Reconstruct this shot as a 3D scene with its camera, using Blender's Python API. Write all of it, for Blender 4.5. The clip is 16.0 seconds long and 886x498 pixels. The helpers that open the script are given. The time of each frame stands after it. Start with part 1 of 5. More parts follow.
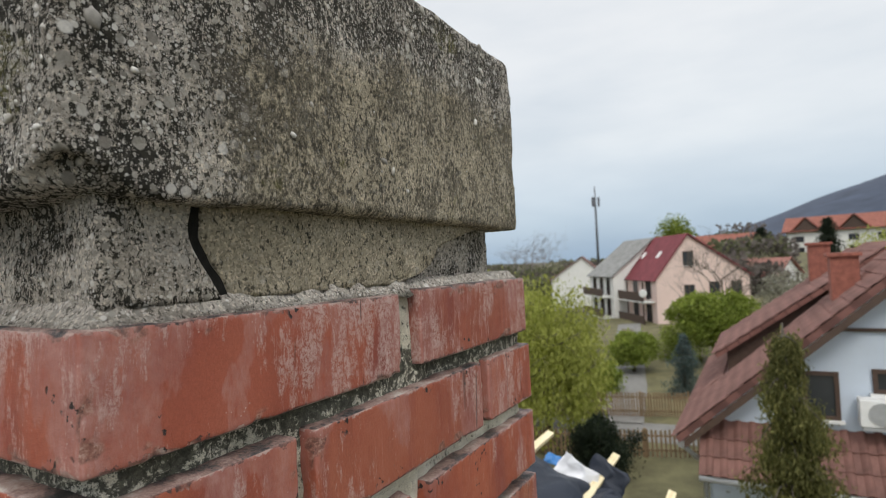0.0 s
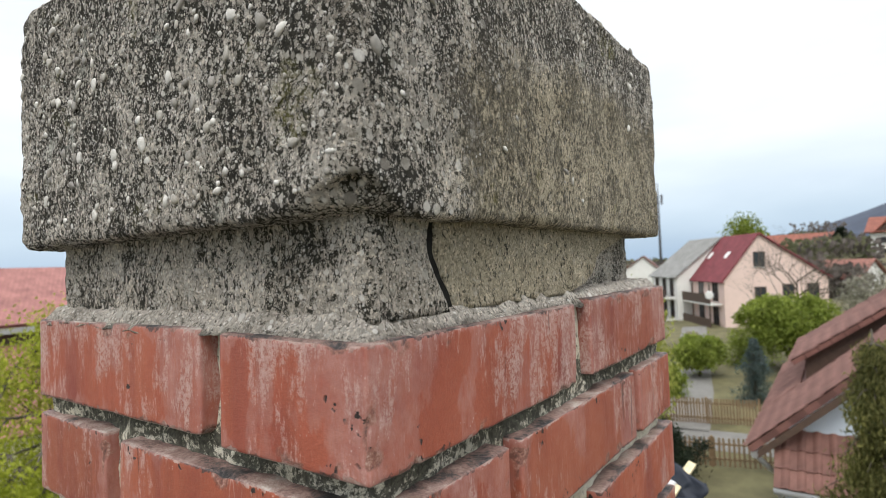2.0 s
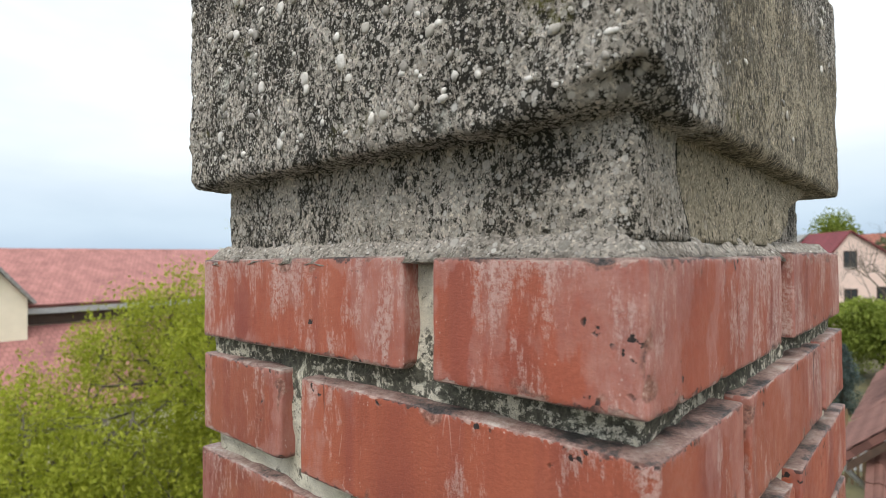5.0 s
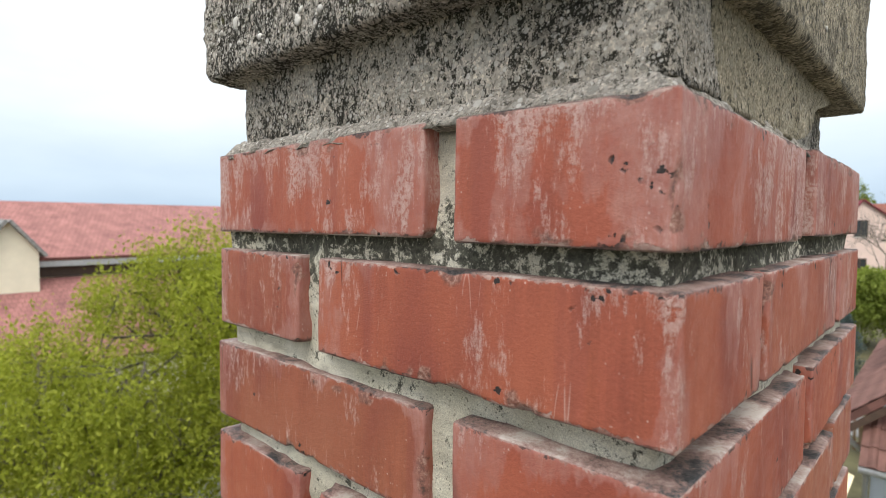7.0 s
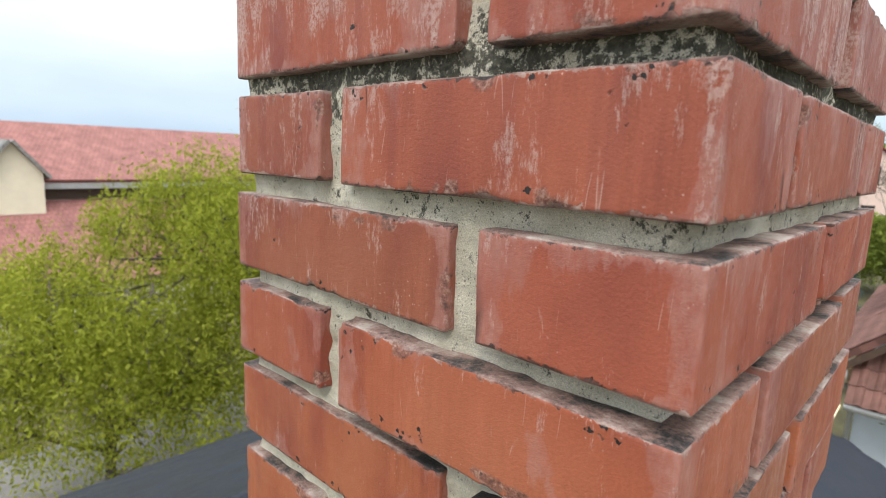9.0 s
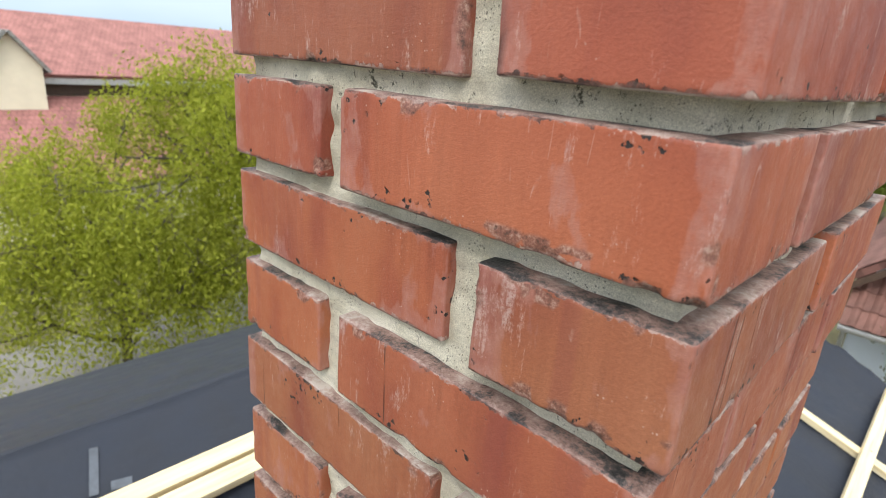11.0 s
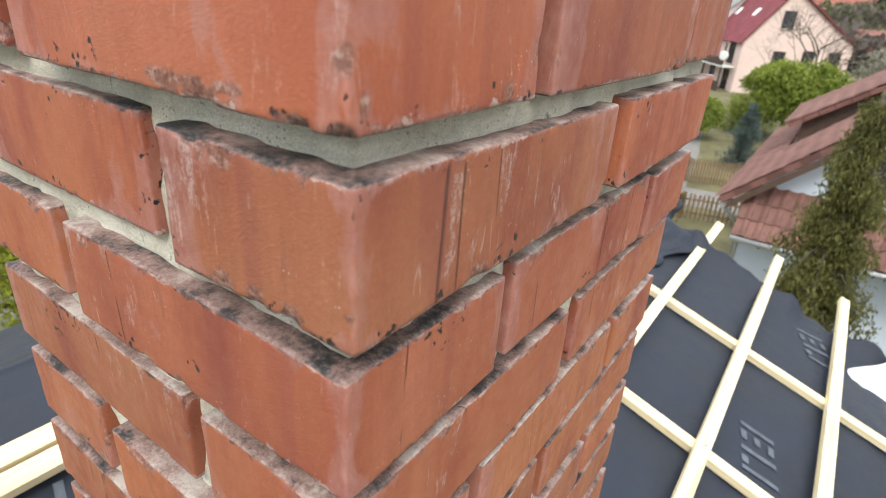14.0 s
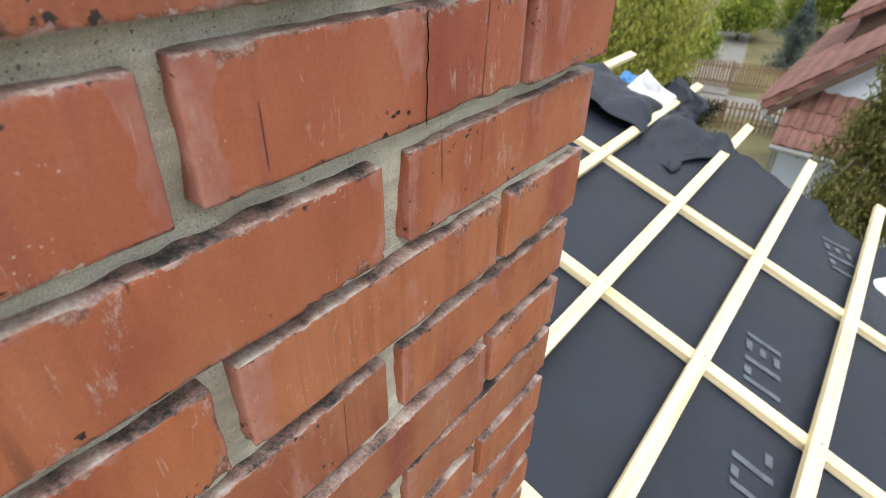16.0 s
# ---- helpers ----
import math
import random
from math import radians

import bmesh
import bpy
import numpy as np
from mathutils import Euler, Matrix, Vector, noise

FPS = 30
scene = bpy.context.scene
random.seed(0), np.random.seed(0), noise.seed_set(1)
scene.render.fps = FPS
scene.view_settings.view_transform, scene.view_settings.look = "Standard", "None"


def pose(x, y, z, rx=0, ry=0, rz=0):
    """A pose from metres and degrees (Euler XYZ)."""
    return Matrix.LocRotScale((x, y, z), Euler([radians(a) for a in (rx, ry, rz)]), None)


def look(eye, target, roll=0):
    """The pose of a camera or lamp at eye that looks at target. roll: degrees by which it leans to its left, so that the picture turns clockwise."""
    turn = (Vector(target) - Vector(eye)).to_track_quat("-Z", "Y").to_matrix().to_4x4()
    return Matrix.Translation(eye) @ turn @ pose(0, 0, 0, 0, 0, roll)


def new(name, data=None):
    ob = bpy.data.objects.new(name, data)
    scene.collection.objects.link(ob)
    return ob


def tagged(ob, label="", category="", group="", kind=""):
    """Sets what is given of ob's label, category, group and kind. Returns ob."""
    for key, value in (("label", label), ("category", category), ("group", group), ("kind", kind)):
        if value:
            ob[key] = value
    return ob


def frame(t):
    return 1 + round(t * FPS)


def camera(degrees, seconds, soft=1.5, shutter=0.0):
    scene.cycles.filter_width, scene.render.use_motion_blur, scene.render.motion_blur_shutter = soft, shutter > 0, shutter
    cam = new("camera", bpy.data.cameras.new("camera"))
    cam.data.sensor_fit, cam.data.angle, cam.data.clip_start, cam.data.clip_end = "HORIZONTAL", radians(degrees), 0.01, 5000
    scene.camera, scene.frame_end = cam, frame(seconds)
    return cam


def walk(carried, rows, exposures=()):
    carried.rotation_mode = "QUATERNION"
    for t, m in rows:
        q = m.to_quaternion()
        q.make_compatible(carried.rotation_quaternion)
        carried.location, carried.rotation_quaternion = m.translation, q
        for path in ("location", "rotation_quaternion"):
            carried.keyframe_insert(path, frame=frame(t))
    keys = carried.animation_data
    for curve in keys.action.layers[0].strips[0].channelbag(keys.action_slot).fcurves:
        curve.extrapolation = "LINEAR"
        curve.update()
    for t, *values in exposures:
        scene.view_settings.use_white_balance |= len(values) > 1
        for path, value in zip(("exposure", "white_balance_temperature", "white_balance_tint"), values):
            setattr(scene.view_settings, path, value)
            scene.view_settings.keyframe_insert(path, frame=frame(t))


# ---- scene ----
cam = camera(77.3, 16.0, 0.8)
cam.data.dof.use_dof, cam.data.dof.focus_distance, cam.data.dof.aperture_fstop = True, 0.36, 13.0
EXPOSURES = [(0.0, 0.08), (1.0, 0.25), (2.0, 0.45), (3.5, 0.44), (7.0, 0.54), (9.5, 0.62), (12.5, 0.82), (14.5, 0.85), (16.0, 0.72)]
PATH = [
    (0, (0.254, -0.128, 8.625), (-0.737, 1.609, 8.686), -2.6),
    (0.5, (0.236, -0.144, 8.626), (-0.779, 1.578, 8.686), -2.5),
    (1, (0.217, -0.152, 8.626), (-0.836, 1.547, 8.688), -2.5),
    (1.5, (0.198, -0.164, 8.631), (-0.903, 1.505, 8.691), -2.1),
    (2, (0.176, -0.181, 8.638), (-0.985, 1.447, 8.7), -2.0),
    (2.5, (0.164, -0.19, 8.644), (-1.055, 1.394, 8.708), -2.0),
    (3, (0.153, -0.195, 8.648), (-1.115, 1.35, 8.714), -1.8),
    (3.5, (0.141, -0.208, 8.644), (-1.16, 1.31, 8.707), -1.5),
    (4, (0.128, -0.213, 8.636), (-1.199, 1.282, 8.696), -1.1),
    (4.2, (0.118, -0.214, 8.629), (-1.214, 1.277, 8.687), -0.9),
    (6.3, (0.076, -0.202, 8.571), (-1.276, 1.271, 8.528), 0.1),
    (6.5, (0.076, -0.205, 8.565), (-1.28, 1.264, 8.506), 0.3),
    (7, (0.082, -0.214, 8.553), (-1.274, 1.252, 8.451), 0.6),
    (7.5, (0.085, -0.224, 8.538), (-1.268, 1.24, 8.385), 0.9),
    (8, (0.086, -0.223, 8.522), (-1.267, 1.235, 8.314), 1.3),
    (8.5, (0.081, -0.225, 8.501), (-1.269, 1.225, 8.229), 1.8),
    (9, (0.077, -0.225, 8.487), (-1.268, 1.217, 8.153), 2.3),
    (9.5, (0.07, -0.224, 8.471), (-1.264, 1.213, 8.076), 2.8),
    (10, (0.068, -0.218, 8.44), (-1.256, 1.208, 7.977), 3.3),
    (10.2, (0.067, -0.221, 8.43), (-1.252, 1.194, 7.923), 3.3),
    (12.3, (0.082, -0.169, 8.357), (-1.151, 1.207, 7.591), 6.3),
    (12.5, (0.087, -0.159, 8.358), (-1.12, 1.231, 7.576), 5.8),
    (13, (0.095, -0.141, 8.354), (-1.033, 1.303, 7.552), 4.8),
    (13.5, (0.108, -0.13, 8.354), (-0.962, 1.348, 7.535), 4.6),
    (14, (0.123, -0.12, 8.35), (-0.903, 1.383, 7.52), 3.8),
    (14.5, (0.144, -0.099, 8.344), (-0.862, 1.412, 7.505), 2.3),
    (15, (0.149, -0.069, 8.322), (-0.838, 1.434, 7.447), 1.4),
    (15.5, (0.168, -0.013, 8.284), (-0.813, 1.43, 7.306), 2.1),
    (16, (0.197, 0.035, 8.27), (-0.82, 1.364, 7.175), 1.8),
]
walk(cam, [(t, look(eye, target, roll)) for t, eye, target, roll in PATH], EXPOSURES)

# ---- world and light ----
world = bpy.data.worlds.new("world")
scene.world = world
world.use_nodes = True
wn, wl = world.node_tree.nodes, world.node_tree.links
bg = wn["Background"]
sky = wn.new("ShaderNodeTexSky")
sky.sky_type, sky.sun_disc = "NISHITA", False
sky.sun_elevation, sky.sun_rotation = radians(48), radians(150)
sky.air_density, sky.dust_density = 1.0, 2.5
wtc = wn.new("ShaderNodeTexCoord")
wsep = wn.new("ShaderNodeSeparateXYZ")
wl.new(wtc.outputs["Generated"], wsep.inputs[0])
# an overcast dome: bluish and dim low down, white and brighter towards the zenith
wgrad = wn.new("ShaderNodeValToRGB")
stops = [(0.0, (0.40, 0.52, 0.66)), (0.06, (0.52, 0.63, 0.74)), (0.20, (0.78, 0.825, 0.86)), (0.45, (0.90, 0.91, 0.92)), (1.0, (2.0, 2.0, 2.0))]
while len(wgrad.color_ramp.elements) < len(stops):
    wgrad.color_ramp.elements.new(0.5)
for e, (p, c) in zip(wgrad.color_ramp.elements, stops):
    e.position, e.color = p, (*c, 1)
wl.new(wsep.outputs[2], wgrad.inputs["Fac"])
wmap = wn.new("ShaderNodeMapping")
wmap.inputs["Scale"].default_value = (1.0, 1.0, 3.5)
wnoise = wn.new("ShaderNodeTexNoise")
wnoise.inputs["Scale"].default_value, wnoise.inputs["Detail"].default_value = 2.2, 6
wramp = wn.new("ShaderNodeValToRGB")
wramp.color_ramp.elements[0].position, wramp.color_ramp.elements[0].color = 0.34, (8.6, 8.9, 9.2, 1)
wramp.color_ramp.elements[1].position, wramp.color_ramp.elements[1].color = 0.64, (10.6, 10.5, 10.4, 1)
wmul = wn.new("ShaderNodeMixRGB")
wmul.blend_type = "MULTIPLY"
wmul.inputs["Fac"].default_value = 1.0
wmix = wn.new("ShaderNodeMixRGB")
wmix.inputs["Fac"].default_value = 0.88
wl.new(wtc.outputs["Generated"], wmap.inputs["Vector"])
wl.new(wmap.outputs["Vector"], wnoise.inputs["Vector"])
wl.new(wnoise.outputs["Fac"], wramp.inputs["Fac"])
wl.new(wramp.outputs["Color"], wmul.inputs["Color1"])
wl.new(wgrad.outputs["Color"], wmul.inputs["Color2"])
wl.new(sky.outputs["Color"], wmix.inputs["Color1"])
wl.new(wmul.outputs["Color"], wmix.inputs["Color2"])
wl.new(wmix.outputs["Color"], bg.inputs["Color"])
bg.inputs["Strength"].default_value = 0.1
sun_data = bpy.data.lights.new("sun", "SUN")
sun_data.energy, sun_data.angle, sun_data.color = 1.2, radians(16), (1.0, 0.96, 0.9)
sun = new("sun", sun_data)
sun.matrix_world = look((3.0, -5.0, 20.0), (0.0, 0.0, 13.0))


# ---- small tools ----
def vnoise(p, scale, seed=0):
    """Smooth value noise, 0 to 1, at points p (n x 3)."""
    q = p * scale + seed * 17.37
    i = np.floor(q).astype(np.int64)
    f = q - i
    f = f * f * (3 - 2 * f)
    out = np.zeros(len(p))
    for dx in (0, 1):
        for dy in (0, 1):
            for dz in (0, 1):
                h = ((i[:, 0] + dx) * 73856093) ^ ((i[:, 1] + dy) * 19349663) ^ ((i[:, 2] + dz) * 83492791) ^ (seed * 2654435)
                h = (h ^ (h >> 13)) * 1274126177 & 0x7FFFFFFF
                h = (h ^ (h >> 16)) & 0xFFFF
                w = (f[:, 0] if dx else 1 - f[:, 0]) * (f[:, 1] if dy else 1 - f[:, 1]) * (f[:, 2] if dz else 1 - f[:, 2])
                out += w * h / 65535.0
    return out


def fbm(p, scale, seed=0, octaves=3):
    total, amp, norm = 0, 1.0, 0.0
    for o in range(octaves):
        total = total + amp * vnoise(p, scale * 2 ** o, seed + o * 7)
        norm += amp
        amp *= 0.5
    return total / norm


def mesh_of(name, verts, faces, smooth=False):
    me = bpy.data.meshes.new(name)
    me.from_pydata([tuple(v) for v in np.asarray(verts, float)], [], [tuple(int(k) for k in f) for f in faces])
    if smooth:
        me.polygons.foreach_set("use_smooth", [True] * len(me.polygons))
    me.update()
    return me


def shell(xs, ys, zs):
    """The skin of a box with grid lines at xs, ys, zs: vertices and quads."""
    nx, ny, nz = len(xs), len(ys), len(zs)
    mask = np.zeros((nx, ny, nz), bool)
    mask[[0, -1]] = mask[:, [0, -1]] = mask[:, :, [0, -1]] = True
    idx = np.full((nx, ny, nz), -1)
    idx[mask] = np.arange(mask.sum())
    a, b, c = np.nonzero(mask)
    verts = np.stack([np.asarray(xs)[a], np.asarray(ys)[b], np.asarray(zs)[c]], 1)

    def quads(g, flip):
        q = np.stack([g[:-1, :-1], g[1:, :-1], g[1:, 1:], g[:-1, 1:]], -1).reshape(-1, 4)
        return q[:, ::-1] if flip else q
    faces = np.concatenate([quads(idx[0], True), quads(idx[-1], False), quads(idx[:, 0], False), quads(idx[:, -1], True),
                            quads(idx[:, :, 0], True), quads(idx[:, :, -1], False)])
    return verts, faces


def lines(length, step, edge=0.003):
    """Grid lines along a side, closer together at its two ends."""
    inner = np.linspace(edge * 2.2, length - edge * 2.2, max(2, int(length / step)))
    return np.concatenate([[0, edge * 0.45, edge, edge * 1.5], inner, [length - edge * 1.5, length - edge, length - edge * 0.45, length]])


def part(name, data, material, parent=None, label="", where=None):
    """One mesh object under a thing or a part; data is a mesh or a bmesh."""
    if isinstance(data, bmesh.types.BMesh):
        me = bpy.data.meshes.new(name)
        data.to_mesh(me)
        data.free()
        data = me
    if material and not data.materials:
        data.materials.append(material)
    ob = new(name, data)
    if parent:
        ob.parent = parent
    if where is not None:
        ob.matrix_basis = where
    return tagged(ob, label)


def box_bm(x0, x1, y0, y1, z0, z1, bevel=0.0, bm=None):
    bm = bm or bmesh.new()
    made = bmesh.ops.create_cube(bm, size=1.0, matrix=Matrix.LocRotScale(((x0 + x1) / 2, (y0 + y1) / 2, (z0 + z1) / 2), None, (abs(x1 - x0), abs(y1 - y0), abs(z1 - z0))))
    if bevel:
        edges = {e for v in made["verts"] for e in v.link_edges}
        bmesh.ops.bevel(bm, geom=list(edges), offset=bevel, segments=2, affect="EDGES", profile=0.6)
    return bm


def prism_bm(profile, y0, y1, bm=None):
    """A profile of (x, z) points drawn out along y."""
    bm = bm or bmesh.new()
    a = [bm.verts.new((x, y0, z)) for x, z in profile]
    b = [bm.verts.new((x, y1, z)) for x, z in profile]
    bm.faces.new(a)
    bm.faces.new(b[::-1])
    for k in range(len(a)):
        bm.faces.new((a[k - 1], b[k - 1], b[k], a[k]))
    bmesh.ops.recalc_face_normals(bm, faces=bm.faces)
    return bm


def tube_bm(points, radii, sides=8, bm=None):
    bm = bm or bmesh.new()
    rings = []
    for k, (p, r) in enumerate(zip(points, radii)):
        ahead = Vector(points[min(k + 1, len(points) - 1)]) - Vector(points[max(k - 1, 0)])
        q = ahead.to_track_quat("Z", "Y")
        rings.append([bm.verts.new(Vector(p) + q @ Vector((r * math.cos(6.2832 * s / sides), r * math.sin(6.2832 * s / sides), 0))) for s in range(sides)])
    for u, v in zip(rings, rings[1:]):
        for s in range(sides):
            f = bm.faces.new((u[s - 1], u[s], v[s], v[s - 1]))
            f.smooth = True
    bm.faces.new(rings[0][::-1])
    bm.faces.new(rings[-1])
    return bm


# ---- materials ----
class Nodes:
    """Short hand for building a node material."""

    def __init__(self, name):
        self.mat = bpy.data.materials.new(name)
        self.mat.use_nodes = True
        self.n, self.l = self.mat.node_tree.nodes, self.mat.node_tree.links
        self.bsdf = self.n["Principled BSDF"]
        self.co = self.n.new("ShaderNodeTexCoord").outputs["Object"]

    def put(self, socket, value):
        if isinstance(value, bpy.types.NodeSocket):
            self.l.new(value, socket)
        elif isinstance(value, tuple) and len(value) == 3 and socket.type == "RGBA":
            socket.default_value = (*value, 1)
        else:
            socket.default_value = value

    def mapped(self, scale=(1, 1, 1), vector=None, offset=None):
        m = self.n.new("ShaderNodeMapping")
        self.put(m.inputs["Vector"], vector or self.co)
        m.inputs["Scale"].default_value = scale
        if offset is not None:
            self.put(m.inputs["Location"], offset)
        return m.outputs["Vector"]

    def noise(self, scale, detail=4, rough=0.55, vector=None, out="Fac"):
        t = self.n.new("ShaderNodeTexNoise")
        t.inputs["Scale"].default_value, t.inputs["Detail"].default_value, t.inputs["Roughness"].default_value = scale, detail, rough
        self.put(t.inputs["Vector"], vector or self.co)
        return t.outputs[out]

    def voronoi(self, scale, vector=None, out="Distance", feature="F1", jitter=1.0):
        t = self.n.new("ShaderNodeTexVoronoi")
        t.feature = feature
        t.inputs["Scale"].default_value, t.inputs["Randomness"].default_value = scale, jitter
        self.put(t.inputs["Vector"], vector or self.co)
        return t.outputs[out]

    def ramp(self, fac, *stops):
        r = self.n.new("ShaderNodeValToRGB")
        e = r.color_ramp.elements
        while len(e) < len(stops):
            e.new(0.5)
        for k, (pos, col) in enumerate(stops):
            e[k].position = pos
            e[k].color = (*col, 1) if isinstance(col, tuple) else (col, col, col, 1)
        self.put(r.inputs["Fac"], fac)
        return r.outputs["Color"]

    def mix(self, fac, a, b, mode="MIX"):
        m = self.n.new("ShaderNodeMixRGB")
        m.blend_type = mode
        for s, v in zip(("Fac", "Color1", "Color2"), (fac, a, b)):
            self.put(m.inputs[s], v)
        return m.outputs["Color"]

    def math(self, op, a, b=0.0, clamp=False):
        m = self.n.new("ShaderNodeMath")
        m.operation, m.use_clamp = op, clamp
        self.put(m.inputs[0], a)
        self.put(m.inputs[1], b)
        return m.outputs[0]

    def bump(self, height, strength=0.3, distance=0.001, normal=None):
        b = self.n.new("ShaderNodeBump")
        b.inputs["Strength"].default_value, b.inputs["Distance"].default_value = strength, distance
        self.put(b.inputs["Height"], height)
        if normal:
            self.put(b.inputs["Normal"], normal)
        return b.outputs["Normal"]

    def attr(self, name, out="Fac"):
        a = self.n.new("ShaderNodeAttribute")
        a.attribute_name = name
        return a.outputs[out]

    def info(self, out="Random"):
        return self.n.new("ShaderNodeObjectInfo").outputs[out]

    def geo(self, out):
        return self.n.new("ShaderNodeNewGeometry").outputs[out]

    def split(self, vector):
        s = self.n.new("ShaderNodeSeparateXYZ")
        self.put(s.inputs[0], vector)
        return s.outputs

    def done(self, color, rough=0.8, normal=None, metal=0.0, spec=None):
        self.put(self.bsdf.inputs["Base Color"], color)
        self.put(self.bsdf.inputs["Roughness"], rough)
        self.put(self.bsdf.inputs["Metallic"], metal)
        if spec is not None:
            self.put(self.bsdf.inputs["Specular IOR Level"], spec)
        if normal:
            self.put(self.bsdf.inputs["Normal"], normal)
        return self.mat


def brick_material():
    k = Nodes("pressed red brick")
    rnd = k.info()
    shift = k.math("MULTIPLY", rnd, 40.0)
    comb = k.n.new("ShaderNodeCombineXYZ")
    for s in ("X", "Y", "Z"):
        k.put(comb.inputs[s], shift)
    v = k.mapped(vector=k.co, offset=comb.outputs[0])
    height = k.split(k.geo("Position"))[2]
    edge, end, chip = k.attr("edge"), k.attr("end"), k.attr("chip")
    fine = k.noise(520, 4, 0.75, v)
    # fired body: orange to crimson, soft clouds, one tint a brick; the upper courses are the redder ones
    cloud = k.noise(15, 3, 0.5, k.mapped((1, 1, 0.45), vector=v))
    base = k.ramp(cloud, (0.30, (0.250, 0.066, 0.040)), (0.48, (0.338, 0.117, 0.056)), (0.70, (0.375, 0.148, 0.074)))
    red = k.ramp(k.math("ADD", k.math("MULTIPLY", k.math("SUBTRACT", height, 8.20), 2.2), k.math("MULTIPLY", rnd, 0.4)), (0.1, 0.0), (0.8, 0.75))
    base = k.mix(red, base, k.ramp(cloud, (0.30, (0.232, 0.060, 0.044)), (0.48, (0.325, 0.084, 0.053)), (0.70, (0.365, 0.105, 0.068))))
    base = k.mix(1.0, base, k.ramp(rnd, (0.0, (0.84, 0.86, 0.92)), (0.35, (1, 0.99, 0.97)), (0.7, (1.06, 1.0, 0.93)), (1.0, (0.93, 0.88, 0.92))), "MULTIPLY")
    base = k.mix(0.35, base, k.ramp(fine, (0.35, 0.68), (0.65, 1.18)), "MULTIPLY")
    # upright draw marks of the press
    draw = k.noise(150, 3, 0.6, k.mapped((1, 1, 0.05), vector=v))
    base = k.mix(k.ramp(k.noise(12, 3, 0.6, v), (0.45, 0.0), (0.65, 0.7)), base, k.ramp(draw, (0.36, 0.80), (0.62, 1.14)), "MULTIPLY")
    band = k.ramp(k.noise(30, 2, 0.5, k.mapped((1, 1, 0.05), vector=v)), (0.60, 0.0), (0.64, 1.0))
    base = k.mix(k.math("MULTIPLY", band, 0.28), base, (0.19, 0.050, 0.045))
    # a thin lilac-pink lime film with a sharp border, widest at the brick's ends and high on the stack
    high = k.ramp(k.math("SUBTRACT", height, 7.6), (0.0, 0.0), (0.6, 0.025), (0.80, 0.07), (0.93, 0.12), (1.0, 0.20))
    film = k.math("ADD", k.math("MULTIPLY", k.noise(21, 5, 0.62, k.mapped((1, 1, 0.4), vector=v)), 1.0), k.math("MULTIPLY", high, 0.62))
    film = k.math("ADD", film, k.ramp(end, (0.0, 0.15), (0.006, 0.13), (0.018, 0.04), (0.05, 0.0)))
    film = k.math("ADD", film, k.ramp(edge, (0.0, 0.10), (0.006, 0.02), (0.016, 0.0)))
    veil = k.ramp(film, (0.635, 0.0), (0.66, 0.45), (0.82, 0.85))
    veil = k.math("MULTIPLY", veil, k.ramp(k.noise(240, 5, 0.8, k.mapped((1, 1, 0.35), vector=v)), (0.34, 0.35), (0.60, 1.0)))
    base = k.mix(veil, base, k.ramp(k.noise(60, 4, 0.6, v), (0.35, (0.300, 0.128, 0.112)), (0.65, (0.430, 0.235, 0.205))))
    # white lime scrapes and runs, mostly on the top course
    run = k.noise(58, 8, 0.78, k.mapped((1, 1, 0.26), vector=v))
    lime = k.math("ADD", k.math("ADD", k.math("MULTIPLY", run, 0.62), k.math("MULTIPLY", k.noise(9, 3, 0.6, v), 0.38)), k.math("MULTIPLY", high, 0.62))
    lime = k.math("MULTIPLY", k.ramp(lime, (0.605, 0.0), (0.64, 0.6), (0.72, 1.0)), k.ramp(k.noise(330, 5, 0.85, v), (0.42, 0.0), (0.54, 1.0)))
    base = k.mix(k.math("MULTIPLY", lime, 0.75), base, (0.60, 0.46, 0.42))
    # hairline cuts
    hair = k.math("ABSOLUTE", k.math("SUBTRACT", k.noise(11, 2, 0.4, k.mapped((1, 1, 0.05), vector=v)), 0.5))
    hairm = k.math("MULTIPLY", k.ramp(hair, (0.0006, 1.0), (0.0022, 0.0)), k.ramp(k.noise(9, 3, 0.6, v), (0.57, 0.0), (0.60, 1.0)))
    base = k.mix(k.math("MULTIPLY", hairm, 0.8), base, (0.05, 0.025, 0.022))
    # fine pale scratches and specks
    speck = k.math("MULTIPLY", k.ramp(k.voronoi(260, v), (0.10, 1.0), (0.17, 0.0)), k.ramp(k.noise(24, 3, 0.6, v), (0.56, 0.0), (0.64, 1.0)))
    base = k.mix(k.math("MULTIPLY", speck, 0.55), base, (0.58, 0.45, 0.40))
    for lean, gate_scale in ((28, 23), (-40, 31), (64, 17)):
        m = k.n.new("ShaderNodeMapping")
        k.put(m.inputs["Vector"], v)
        m.inputs["Rotation"].default_value, m.inputs["Scale"].default_value = (radians(lean), radians(lean), 0), (1, 1, 0.10)
        line = k.math("ABSOLUTE", k.math("SUBTRACT", k.noise(44, 2, 0.5, m.outputs["Vector"]), 0.5))
        line = k.math("MULTIPLY", k.ramp(line, (0.001, 1.0), (0.005, 0.0)), k.ramp(k.noise(gate_scale, 4, 0.7, v), (0.60, 0.0), (0.66, 0.5)))
        base = k.mix(line, base, (0.58, 0.43, 0.38))
    # black burnt pits, single on the face and crowded along the lower arris
    near_bed = k.ramp(edge, (0.0, 0.13), (0.010, 0.05), (0.02, 0.0))
